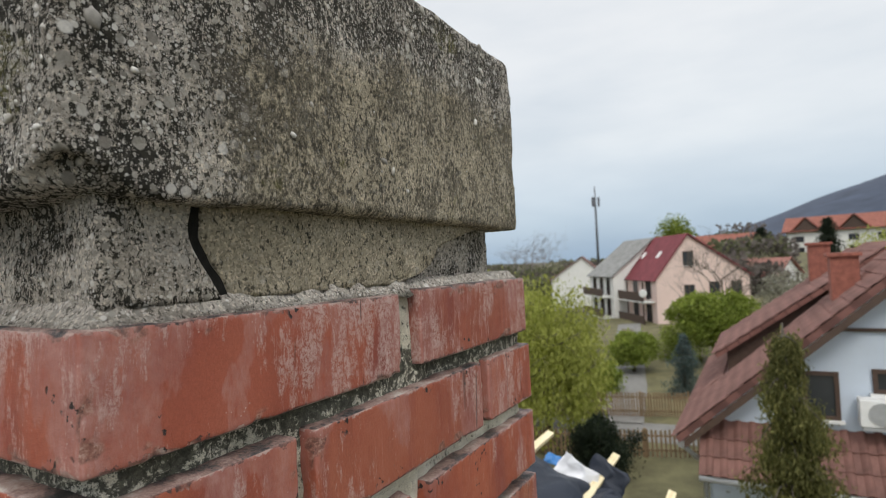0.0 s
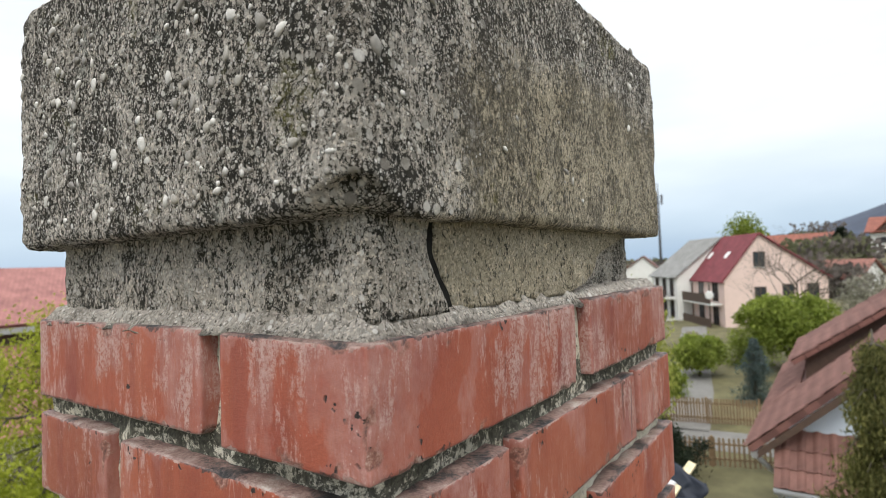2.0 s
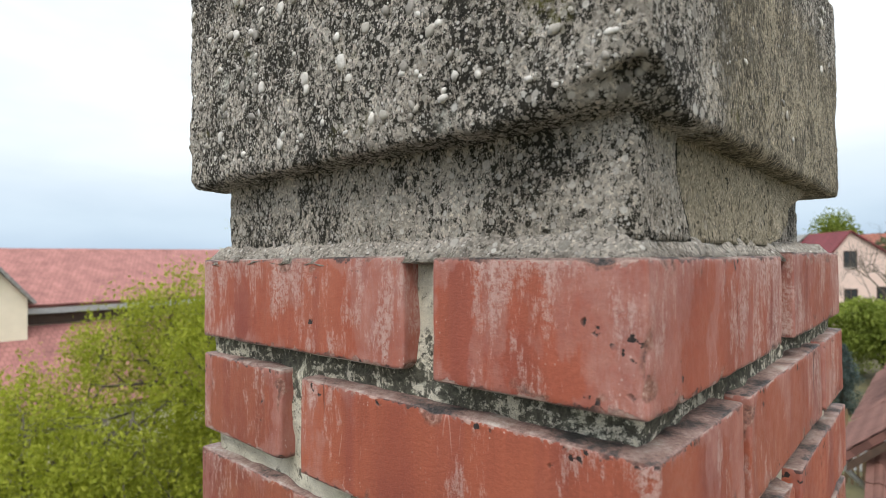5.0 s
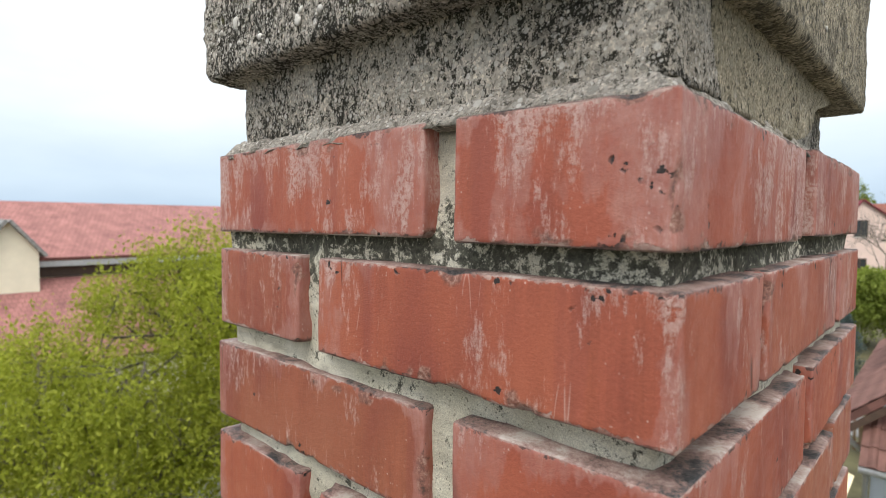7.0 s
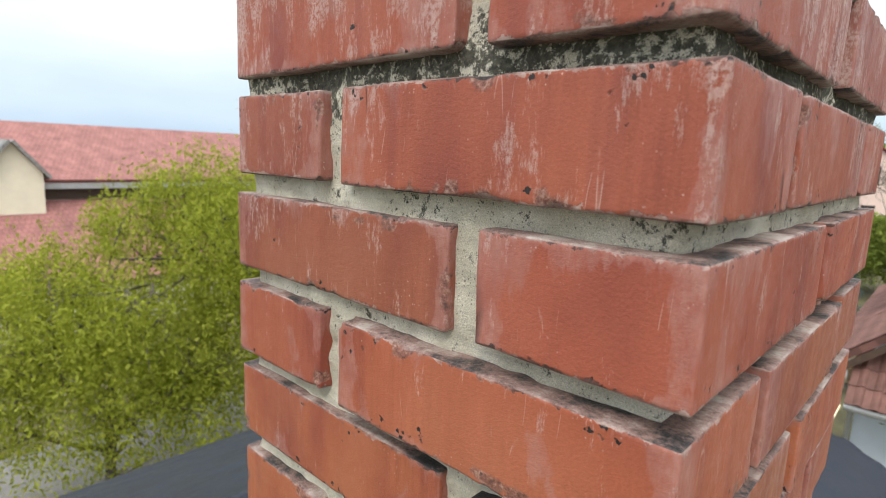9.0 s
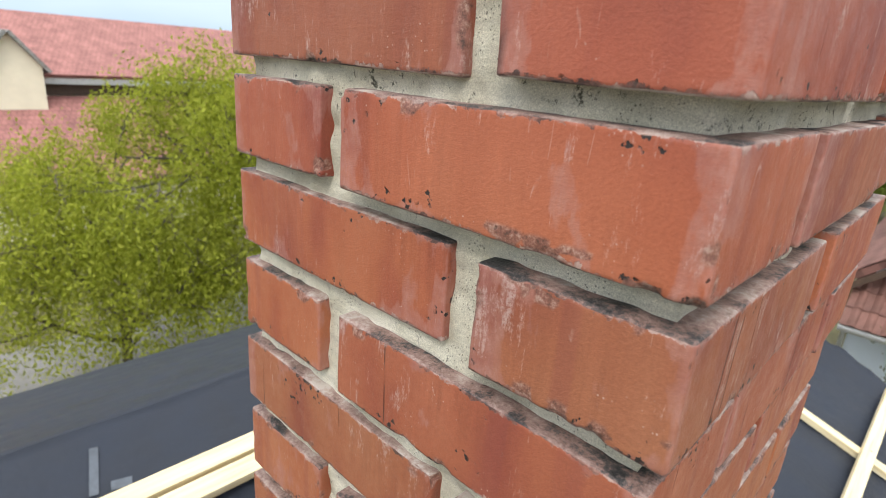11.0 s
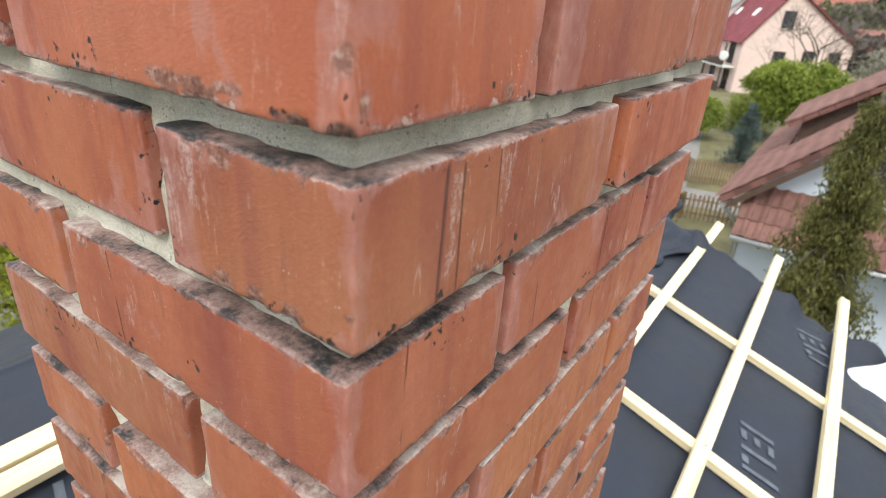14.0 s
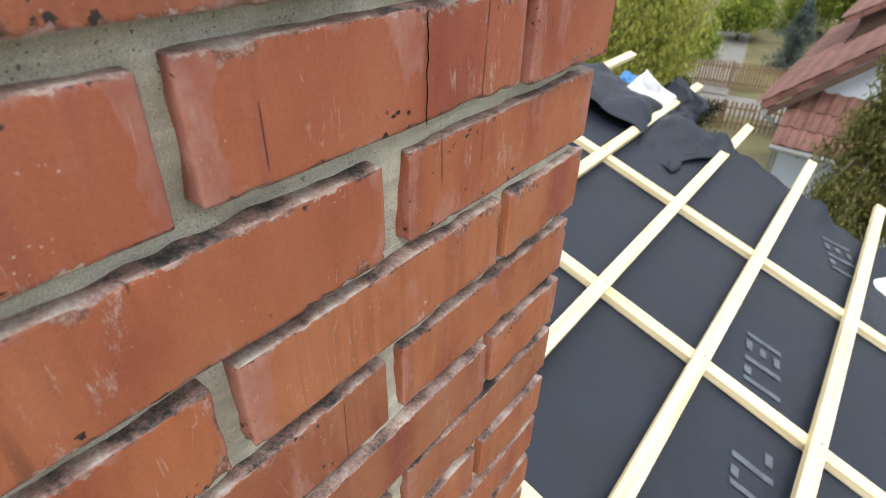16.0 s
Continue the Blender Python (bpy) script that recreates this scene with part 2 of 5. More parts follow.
    pit_gate = k.ramp(k.math("ADD", k.noise(22, 3, 0.6, v), near_bed), (0.655, 0.0), (0.68, 1.0))
    pit = k.math("MULTIPLY", k.ramp(k.math("ADD", k.voronoi(150, v), k.math("MULTIPLY", k.math("SUBTRACT", k.noise(300, 3, 0.6, v), 0.5), 1.3)), (0.20, 1.0), (0.25, 0.0)), pit_gate)
    base = k.mix(pit, base, (0.028, 0.021, 0.020))
    # worn arrises: a thin broken line, pale here and sooty there
    worn = k.math("SUBTRACT", k.noise(130, 5, 0.7, v), k.math("MULTIPLY", edge, 55.0))
    worn = k.ramp(worn, (0.40, 0.0), (0.43, 1.0))
    grime_tone = k.ramp(k.noise(48, 4, 0.65, v), (0.40, (0.040, 0.033, 0.032)), (0.48, (0.21, 0.105, 0.085)), (0.60, (0.44, 0.33, 0.29)))
    base = k.mix(k.math("MULTIPLY", worn, 0.85), base, grime_tone)
    base = k.mix(k.ramp(chip, (0.12, 0.0), (0.3, 0.85)), base, k.ramp(k.noise(260, 5, 0.75, v), (0.34, (0.045, 0.033, 0.030)), (0.5, (0.22, 0.10, 0.075)), (0.66, (0.42, 0.30, 0.25))))
    # beds: weathered with mortar and soot
    up = k.split(k.geo("Normal"))[2]
    bed = k.ramp(k.math("ABSOLUTE", up), (0.45, 0.0), (0.65, 1.0))
    crust = k.math("ADD", k.math("MULTIPLY", k.noise(26, 4, 0.6, v), 0.62), k.math("MULTIPLY", k.noise(380, 6, 0.85, v), 0.38))
    base = k.mix(bed, base, k.ramp(crust, (0.405, (0.020, 0.020, 0.021)), (0.445, (0.085, 0.070, 0.066)), (0.475, (0.19, 0.115, 0.098)), (0.53, (0.29, 0.205, 0.180)), (0.60, (0.42, 0.37, 0.33))))
    rough = k.ramp(k.noise(80, 4, 0.6, v), (0.3, 0.44), (0.7, 0.66))
    h = k.math("ADD", k.math("MULTIPLY", fine, 0.45), k.math("MULTIPLY", k.noise(70, 5, 0.65, v), 0.25))
    h = k.math("ADD", h, k.math("MULTIPLY", draw, 0.25))
    h = k.math("SUBTRACT", h, k.math("MULTIPLY", k.math("MAXIMUM", pit, hairm), 1.2))
    h = k.math("ADD", h, k.math("MULTIPLY", lime, 0.3))
    h = k.math("SUBTRACT", h, k.math("MULTIPLY", k.math("MAXIMUM", worn, bed), k.math("MULTIPLY", k.noise(300, 4, 0.7, v), 1.2)))
    return k.done(base, rough, k.bump(h, 0.8, 0.0011), spec=0.35)


def mortar_material():
    k = Nodes("grey lime mortar")
    base = k.ramp(k.noise(24, 6, 0.65), (0.3, (0.46, 0.43, 0.335)), (0.5, (0.63, 0.60, 0.49)), (0.7, (0.75, 0.72, 0.62)))
    height = k.split(k.geo("Position"))[2]
    # tooled along the joint: faint level lines
    tool = k.noise(60, 4, 0.6, k.mapped((0.12, 0.12, 2.2)))
    base = k.mix(0.5, base, k.ramp(tool, (0.35, 0.72), (0.6, 1.08)), "MULTIPLY")
    lichen = k.math("ADD", k.noise(150, 7, 0.8), k.ramp(k.math("SUBTRACT", height, 7.7), (0.0, 0.0), (0.60, 0.03), (0.72, 0.06), (0.79, 0.10), (0.845, 0.245), (0.87, 0.08)))
    lichen = k.math("ADD", lichen, k.math("MULTIPLY", k.math("SUBTRACT", k.noise(17, 3, 0.6), 0.5), 0.35))
    base = k.mix(k.ramp(lichen, (0.64, 0.0), (0.70, 0.92)), base, k.ramp(k.noise(260, 4, 0.7), (0.4, (0.020, 0.021, 0.018)), (0.7, (0.12, 0.12, 0.088))))
    sand = k.noise(1500, 3, 0.8)
    base = k.mix(0.9, base, k.ramp(sand, (0.30, 0.55), (0.5, 1.0), (0.68, 1.4)), "MULTIPLY")
    dots = k.math("MULTIPLY", k.ramp(k.voronoi(420), (0.16, 1.0), (0.24, 0.0)), k.ramp(k.noise(40, 3, 0.6), (0.5, 0.0), (0.58, 1.0)))
    base = k.mix(k.math("MULTIPLY", dots, 0.75), base, (0.05, 0.048, 0.038))
    h = k.math("ADD", k.math("MULTIPLY", k.noise(700, 5, 0.8), 1.2), k.math("MULTIPLY", k.noise(90, 4, 0.6), 1.4))
    h = k.math("ADD", h, k.math("MULTIPLY", tool, 0.8))
    return k.done(base, 0.92, k.bump(h, 0.8, 0.0016), spec=0.2)


def concrete_material(name, pebbly=1.0, olive=0.0, dark=0.0, cast=False):
    """Weathered washed concrete with lichen; pebbly and dark set how coarse and black it has become.
    cast: the side face towards +x is the smooth cast one, olive and finely spotted."""
    k = Nodes(name)
    drip = k.mapped((1, 1, 0.7))
    warp = k.noise(6, 4, 0.6)
    if cast:
        pos, nrm = k.split(k.geo("Position")), k.split(k.geo("Normal"))
        side = k.ramp(k.math("ADD", k.math("MULTIPLY", k.math("SUBTRACT", pos[1], 0.055), 9.0), k.math("MULTIPLY", k.math("SUBTRACT", warp, 0.5), 1.6)), (0.0, 0.0), (0.35, 1.0))
        low = k.ramp(k.math("ADD", k.math("MULTIPLY", k.math("SUBTRACT", 8.80, pos[2]), 14.0), k.math("MULTIPLY", k.math("SUBTRACT", warp, 0.5), 2.0)), (0.0, 0.15), (0.5, 1.0))
        smooth = k.math("MULTIPLY", side, low)
        coarse = k.math("SUBTRACT", 1.0, k.math("MULTIPLY", smooth, 0.85))
        green_fac = k.math("MULTIPLY", smooth, 0.75)
    else:
        coarse, green_fac = pebbly, olive
    base = k.ramp(k.noise(17, 7, 0.7), (0.30, (0.31, 0.275, 0.235)), (0.52, (0.53, 0.485, 0.425)), (0.72, (0.68, 0.63, 0.57)))
    base = k.mix(green_fac, base, k.ramp(k.noise(46, 5, 0.65), (0.3, (0.28, 0.235, 0.145)), (0.7, (0.54, 0.47, 0.335))))
    grain = k.split(k.voronoi(700, out="Color"))[0]
    base = k.mix(0.85, base, k.ramp(grain, (0.0, 0.55), (0.45, 1.0), (0.8, 1.2), (1.0, 1.7)), "MULTIPLY")
    # black crust, in blotches and short runs
    blotch = k.math("ADD", k.math("MULTIPLY", k.noise(30, 4, 0.6, drip), 0.40), k.math("MULTIPLY", k.noise(300, 6, 0.82, drip), 0.90))
    blotch = k.math("ADD", blotch, dark)
    if cast:
        blotch = k.math("ADD", blotch, k.math("MULTIPLY", k.ramp(k.math("MULTIPLY", k.math("SUBTRACT", pos[2], 8.70), 6.0), (0.0, 0.0), (1.0, 1.0)), 0.035))
    crust = k.ramp(blotch, (0.668, 0.0), (0.69, 0.97))
    if cast:
        crust = k.math("MULTIPLY", crust, k.math("SUBTRACT", 1.0, k.math("MULTIPLY", smooth, 0.35)))
    base = k.mix(crust, base, k.ramp(k.noise(300, 3, 0.6), (0.4, (0.011, 0.011, 0.009)), (0.75, (0.06, 0.055, 0.043))))
    spot = k.ramp(k.noise(300, 4, 0.7, drip), (0.56, 0.0), (0.59, 0.95))
    base = k.mix(k.math("MULTIPLY", spot, 0.8), base, (0.045, 0.042, 0.032))
    for scale, cut, amount in ((760, 0.66, 0.8), (430, 0.70, 0.9), (240, 0.78, 0.9), (130, 0.86, 0.9)):
        col = k.split(k.voronoi(scale, out="Color"))
        inside = k.ramp(k.voronoi(scale), (0.34, 1.0), (0.44, 0.0))
        gate = k.math("MULTIPLY", inside, k.ramp(col[1], (cut - 0.02, 0.0), (cut, 1.0)))
        gate = k.math("MULTIPLY", k.math("MULTIPLY", gate, amount), coarse)
        base = k.mix(gate, base, k.ramp(col[2], (0.0, (0.24, 0.222, 0.195)), (0.4, (0.48, 0.45, 0.40)), (0.75, (0.72, 0.69, 0.64)), (1.0, (0.88, 0.86, 0.82))))
    fleck = k.ramp(k.noise(420, 2, 0.6), (0.63, 0.0), (0.70, 0.8))
    base = k.mix(k.math("MULTIPLY", fleck, coarse), base, (0.62, 0.60, 0.55))
    lime = k.math("MULTIPLY", k.ramp(k.noise(13, 4, 0.6), (0.62, 0.0), (0.68, 1.0)), k.ramp(k.noise(210, 4, 0.75), (0.45, 0.0), (0.56, 0.85)))
    base = k.mix(k.math("MULTIPLY", lime, coarse), base, (0.60, 0.60, 0.54))
    green = k.math("MULTIPLY", k.ramp(k.noise(15, 5, 0.7), (0.60, 0.0), (0.70, 0.75)), k.ramp(k.noise(190, 3, 0.7), (0.42, 0.0), (0.58, 1.0)))
    base = k.mix(green, base, (0.175, 0.165, 0.05))
    h = k.math("MULTIPLY", k.ramp(k.voronoi(190), (0.0, 1.0), (0.55, 0.0)), coarse)
    h = k.math("ADD", k.math("MULTIPLY", h, 0.9), k.math("MULTIPLY", k.noise(460, 6, 0.85), 1.4))
    return k.done(base, 0.93, k.bump(h, 1.0, 0.0022), spec=0.2)


def plain_material(name, color, rough=0.8, vary=0.25, scale=3.0, bumpy=0.0, metal=0.0, stretch=(1, 1, 1)):
    k = Nodes(name)
    v = k.mapped(stretch)
    n = k.noise(scale, 6, 0.65, v)
    lo = tuple(c * (1 - vary) for c in color)
    hi = tuple(min(1.0, c * (1 + vary)) for c in color)
    base = k.ramp(n, (0.3, lo), (0.7, hi))
    tint = k.ramp(k.info(), (0.0, 1 - vary * 0.4), (1.0, 1 + vary * 0.2))
    base = k.mix(1.0, base, tint, "MULTIPLY")
    return k.done(base, rough, k.bump(k.noise(scale * 9, 5, 0.6, v), 0.6, bumpy) if bumpy else None, metal)


def pine_material():
    k = Nodes("fresh pine lath")
    v = k.mapped((1, 1, 1), offset=None)
    rnd = k.math("MULTIPLY", k.info(), 30.0)
    comb = k.n.new("ShaderNodeCombineXYZ")
    k.put(comb.inputs["X"], rnd)
    k.put(comb.inputs["Y"], rnd)
    v = k.mapped((1.0, 0.035, 1.0), offset=comb.outputs[0])
    grain = k.noise(70, 5, 0.6, v)
    base = k.ramp(grain, (0.3, (0.56, 0.44, 0.24)), (0.5, (0.71, 0.61, 0.39)), (0.75, (0.79, 0.71, 0.51)))
    knot = k.math("MULTIPLY", k.ramp(k.voronoi(5.5, k.mapped((1, 0.5, 1), offset=comb.outputs[0])), (0.05, 1.0), (0.10, 0.0)), 0.7)
    base = k.mix(knot, base, (0.30, 0.16, 0.06))
    base = k.mix(0.5, base, k.ramp(k.noise(6, 3, 0.6), (0.3, 0.9), (0.7, 1.08)), "MULTIPLY")
    return k.done(base, 0.7, k.bump(grain, 0.4, 0.0008), spec=0.3)


def membrane_material(name="roofing membrane", color=(0.012, 0.0165, 0.027)):
    k = Nodes(name)
    dust = k.noise(5, 6, 0.7)
    base = k.ramp(dust, (0.3, tuple(c * 0.8 for c in color)), (0.7, tuple(c * 1.5 for c in color)))
    weave = k.noise(900, 2, 0.5)
    h = k.math("ADD", k.math("MULTIPLY", weave, 0.1), k.math("ADD", k.noise(14, 4, 0.5), k.math("MULTIPLY", k.noise(5, 3, 0.6, k.mapped((1.0, 0.25, 1.0))), 2.5)))
    return k.done(base, k.ramp(dust, (0.3, 0.45), (0.7, 0.7)), k.bump(h, 0.7, 0.008), spec=0.35)


def foliage_material(name, dark, light):
    k = Nodes(name)
    rnd = k.geo("Random Per Island")
    base = k.ramp(rnd, (0.0, dark), (0.6, tuple((a + b) / 2 for a, b in zip(dark, light))), (1.0, light))
    base = k.mix(0.6, base, k.ramp(k.noise(0.9, 3, 0.6), (0.3, 0.65), (0.7, 1.2)), "MULTIPLY")
    k.done(base, 0.6, spec=0.25)
    tr = k.n.new("ShaderNodeBsdfTranslucent")
    k.put(tr.inputs["Color"], base)
    mix = k.n.new("ShaderNodeMixShader")
    mix.inputs[0].default_value = 0.45
    k.l.new(k.bsdf.outputs[0], mix.inputs[1])
    k.l.new(tr.outputs[0], mix.inputs[2])
    k.l.new(mix.outputs[0], k.n["Material Output"].inputs["Surface"])
    return k.mat


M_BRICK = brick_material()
M_MORTAR = mortar_material()
M_CAP = concrete_material("weathered pebbly concrete", 1.0, 0.1, 0.046, True)
M_NECK = concrete_material("cement neck", 0.8, 0.1, 0.024)
M_BED = concrete_material("whitish crumbly mortar", 1.0, 0.0, -0.18)
M_PATCH = concrete_material("sandy render patch", 0.15, 0.75, -0.09)
M_PEBBLE = plain_material("pebbles", (0.50, 0.48, 0.44), 0.55, 0.35, 60, 0.0)
M_PINE = pine_material()
M_MEMBRANE = membrane_material()
M_FLAP = plain_material("white membrane underside", (0.78, 0.79, 0.82), 0.6, 0.08, 6, 0.002)
M_PRINT = plain_material("pale print on membrane", (0.075, 0.09, 0.112), 0.6, 0.35, 25)
M_BLUE = plain_material("blue plastic", (0.03, 0.16, 0.42), 0.45, 0.15, 8)


# ---- the chimney: 38 x 51 cm, courses every 77.5 mm ----
W, D, TOP, PITCH, BH = 0.375, 0.495, 8.606, 0.0776, 0.0632
COURSES = 23


def side_x(c):
    """The side face bellies out by up to 9 mm in the top courses."""
    return float(np.interp(c, (0, 1, 4, 5, 6, 8, 23), (0.006, 0.009, 0.009, 0.003, -0.001, -0.005, -0.006)))


def far_y(c):
    """The far end steps out a little from course to course."""
    return D + min(0.0025 * c, 0.02)



def brick_mesh(sx, sy, sz, seed, step=0.0055):
    """A rounded, chipped brick with its lowest corner at the origin."""
    r0 = 0.0019
    v, f = shell(lines(sx, step), lines(sy, step), lines(sz, 0.005))
    size = np.array([sx, sy, sz])
    gap = np.minimum(v, size - v)
    two = np.sort(gap, 1)
    bed = np.maximum(gap[:, 2], np.minimum(gap[:, 0], gap[:, 1]))
    upright = np.maximum(gap[:, 0], gap[:, 1])
    edge = np.minimum(bed, upright * 2.2 + 0.004)
    n = fbm(v, 95, seed, 2)
    n2 = vnoise(v, 26, seed + 50)
    chip = np.clip((n - 0.52) / 0.10, 0, 1) * np.clip((n2 - 0.63) / 0.08, 0, 1)
    chip *= np.where(gap[:, 2] < 0.012, 1.0, 0.4)
    spots = np.random.default_rng(seed)
    for _ in range(int(max(sx, sy) / 0.075)):
        at = spots.random(3) * size
        at[2] = (0.0, sz)[int(spots.random() < 0.35)]
        side = int(spots.random() < sy / (sx + sy))
        at[1 - side] = (0.0, size[1 - side])[int(spots.random() < 0.5)]
        away = np.linalg.norm((v - at) * np.array([0.8, 0.8, 1.0]), axis=1) + 0.003 * (n - 0.5)
        chip = np.maximum(chip, np.clip(1.5 - away / spots.uniform(0.002, 0.0052), 0, 1))
    r = r0 + 0.0012 * (n - 0.5) + 0.0050 * chip
    r = np.minimum(r, 0.011)[:, None]
    q = np.clip(v, r, size - r)
    d = v - q
    ln = np.linalg.norm(d, axis=1, keepdims=True)
    out = np.where(ln > r, q + d / np.maximum(ln, 1e-9) * r, v)
    mid = (out - size / 2) / size
    swell = 0.0010 * (fbm(v, 22, seed + 90, 2) - 0.5)[:, None]
    out = out + np.sign(mid) * (np.abs(mid) > 0.47) * swell
    # the bed and end arrises wander a little
    out[:, 2] += 0.0016 * (fbm(v, 9, seed + 31, 2) - 0.5)
    me = mesh_of("brick", out, f, True)
    near = np.clip(1 - two[:, 1] / 0.012, 0, 1)
    for name, val in (("edge", edge), ("end", upright), ("chip", chip * near)):
        me.attributes.new(name, "FLOAT", "POINT").data.foreach_set("value", val.astype(np.float32))
    return me


chimney = tagged(new("chimney"), "red brick chimney stack with recessed mortar and concrete cap", "chimney")
rnd = random.Random(4)


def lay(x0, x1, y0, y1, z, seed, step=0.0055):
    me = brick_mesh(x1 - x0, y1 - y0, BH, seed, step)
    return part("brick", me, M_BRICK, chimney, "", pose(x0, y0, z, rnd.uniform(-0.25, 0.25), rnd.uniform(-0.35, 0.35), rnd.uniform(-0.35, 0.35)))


for c in range(COURSES):
    zb = TOP - BH - c * PITCH
    j = lambda s=0.003: rnd.uniform(-s, s)
    step = 0.0045 if c < 9 else 0.008
    back = 0.02
    sx, fy = side_x(c), far_y(c)
    if c % 2 == 0:
        lay(-0.105 + j(0.002), sx + j(0.001), -0.003 + j(0.001), 0.237 + j(0.002), zb + j(0.001), 100 + c, step)
        lay(-W + j(0.003), -0.130 + j(0.002), 0.001 + j(0.002), 0.115, zb + j(0.0015), 200 + c, step)
        lay(-0.118, sx + j(0.002), 0.259 + j(0.003), fy + j(0.002), zb + j(0.0015), 300 + c, step)
        lay(-W + j(), -0.255, 0.128, 0.37, zb, 400 + c, 0.02)
        lay(-W + j(), -0.132, 0.388, fy, zb, 500 + c, 0.02)
    else:
        lay(-0.226 + j(0.002), sx + j(0.001), -0.004 + j(0.001), 0.115 + j(0.002), zb + j(0.001), 100 + c, step)
        lay(-W + j(0.003), -0.256 + j(0.002), 0.001 + j(0.002), 0.25, zb + j(0.0015), 200 + c, step)
        lay(-0.118, sx + j(0.002), 0.131 + j(0.002), 0.371 + j(0.002), zb + j(0.0015), 300 + c, step)
        lay(-0.22, sx + j(0.002), 0.384 + j(0.002), fy + j(0.002), zb + j(0.0015), 400 + c, step)
        lay(-W + j(), -0.255, 0.265, fy, zb, 500 + c, 0.02)

# mortar core: sunk behind the brick faces, uneven
BOTTOM = TOP - COURSES * PITCH
xs = np.arange(-W + 0.0125, -0.0115, 0.0042)
ys = np.arange(0.0120, D - 0.0115, 0.0042)
zs = np.arange(BOTTOM, TOP - 0.001, 0.0042)
v, f = shell(xs, ys, zs)
n = fbm(v, 26, 3, 3) - 0.5
mid = v - np.array([-W / 2, D / 2, 0])
push = 0.010 * n + 0.004 * (vnoise(v, 90, 8) - 0.5)
phase = np.mod(TOP - BH - v[:, 2], PITCH)
push += 0.003 * np.clip(vnoise(v, 8, 77) - 0.4, 0, 1) * 3
near_x = np.abs(mid[:, 0]) > W / 2 - 0.0175
near_y = np.abs(mid[:, 1]) > D / 2 - 0.0175
course = (TOP - v[:, 2]) / PITCH
v[:, 0] += np.sign(mid[:, 0]) * near_x * push + (mid[:, 0] > 0) * np.interp(course, (0, 1, 4.5, 5.5, 8, 23), (0.006, 0.008, 0.008, 0.002, -0.004, -0.006))
v[:, 1] += np.sign(mid[:, 1]) * near_y * push + (mid[:, 1] > 0) * np.minimum(0.0025 * course, 0.02)
part("mortar", mesh_of("mortar", v, f, True), M_MORTAR, chimney, "grey-green recessed mortar with dark lichen")

# a hairline crack through a stretcher of the sixth course
zc = TOP - 5 * PITCH
wander = [(0.269 + 0.0035 * noise.noise((0.0, q * 0.9, 2.0)), zc - 0.001 - q * 0.0061) for q in range(11)]
bm = bmesh.new()
rows = [[bm.verts.new((side_x(5) + 0.0006, y + d * (0.0005 + 0.0003 * noise.noise((y * 900, z * 300, 0))), z)) for d in (-1, 1)] for y, z in wander]
for p, q in zip(rows, rows[1:]):
    bm.faces.new((p[0], p[1], q[1], q[0]))
bmesh.ops.solidify(bm, geom=bm.faces[:], thickness=0.002)
part("crack", bm, plain_material("dark hairline crack", (0.03, 0.018, 0.015), 0.95, 0.3, 300), chimney, "thin dark crack through a brick")

# sloping mortar bed over the top course
v, f = shell(np.linspace(-W + 0.003, 0.002, 90), np.linspace(0.001, D - 0.004, 120), np.array([TOP - 0.004, TOP + 0.004, TOP + 0.009]))
inset = np.clip((v[:, 2] - TOP + 0.004) / 0.013, 0, 1) * 0.010
mid = v - np.array([-W / 2, D / 2, 0])
for a, half in ((0, W / 2), (1, D / 2)):
    v[:, a] -= np.sign(mid[:, a]) * np.clip((np.abs(mid[:, a]) - (half - 0.030)) / 0.03, 0, 1) * inset
rim = np.maximum(np.abs(mid[:, 0]) / (W / 2), np.abs(mid[:, 1]) / (D / 2)) > 0.90
v[:, 2] += rim * 0.009 * (fbm(v, 85, 12, 3) - 0.5)
v[:, 0] += rim * 0.006 * (fbm(v, 70, 14, 2) - 0.5) * np.sign(mid[:, 0])
v[:, 1] += rim * 0.006 * (fbm(v, 70, 15, 2) - 0.5) * np.sign(mid[:, 1])
part("mortar_bed", mesh_of("mortar_bed", v, f, True), M_BED, chimney, "crumbling whitish mortar bed")

# neck of cement under the cap
v, f = shell(np.arange(-W + 0.024, -0.0215, 0.004), np.arange(0.012, D - 0.030, 0.004), np.arange(TOP + 0.004, 8.676, 0.004))
mid = v - np.array([(v[:, 0].min() + v[:, 0].max()) / 2, (v[:, 1].min() + v[:, 1].max()) / 2, 0])
half = mid.max(0)
n = 0.005 * (fbm(v, 45, 21, 3) - 0.5) + 0.0016 * (vnoise(v, 260, 22) - 0.5)
sx = np.abs(mid[:, 0]) > half[0] - 0.002
sy = np.abs(mid[:, 1]) > half[1] - 0.002
v[:, 0] += np.sign(mid[:, 0]) * sx * n
v[:, 1] += np.sign(mid[:, 1]) * sy * n
both = sx & sy
v[both, 0] -= np.sign(mid[both, 0]) * 0.004
v[both, 1] -= np.sign(mid[both, 1]) * 0.004
neck = part("neck", mesh_of("neck", v, f, True), M_NECK, chimney, "grey cement neck below the cap")

# two coats on the neck's side face with an open crack between them
def crack_y(t):
    return 0.0585 + 0.024 * (1 - t) ** 2 + 0.007 * t ** 3 + 0.0015 * math.sin(t * 9)


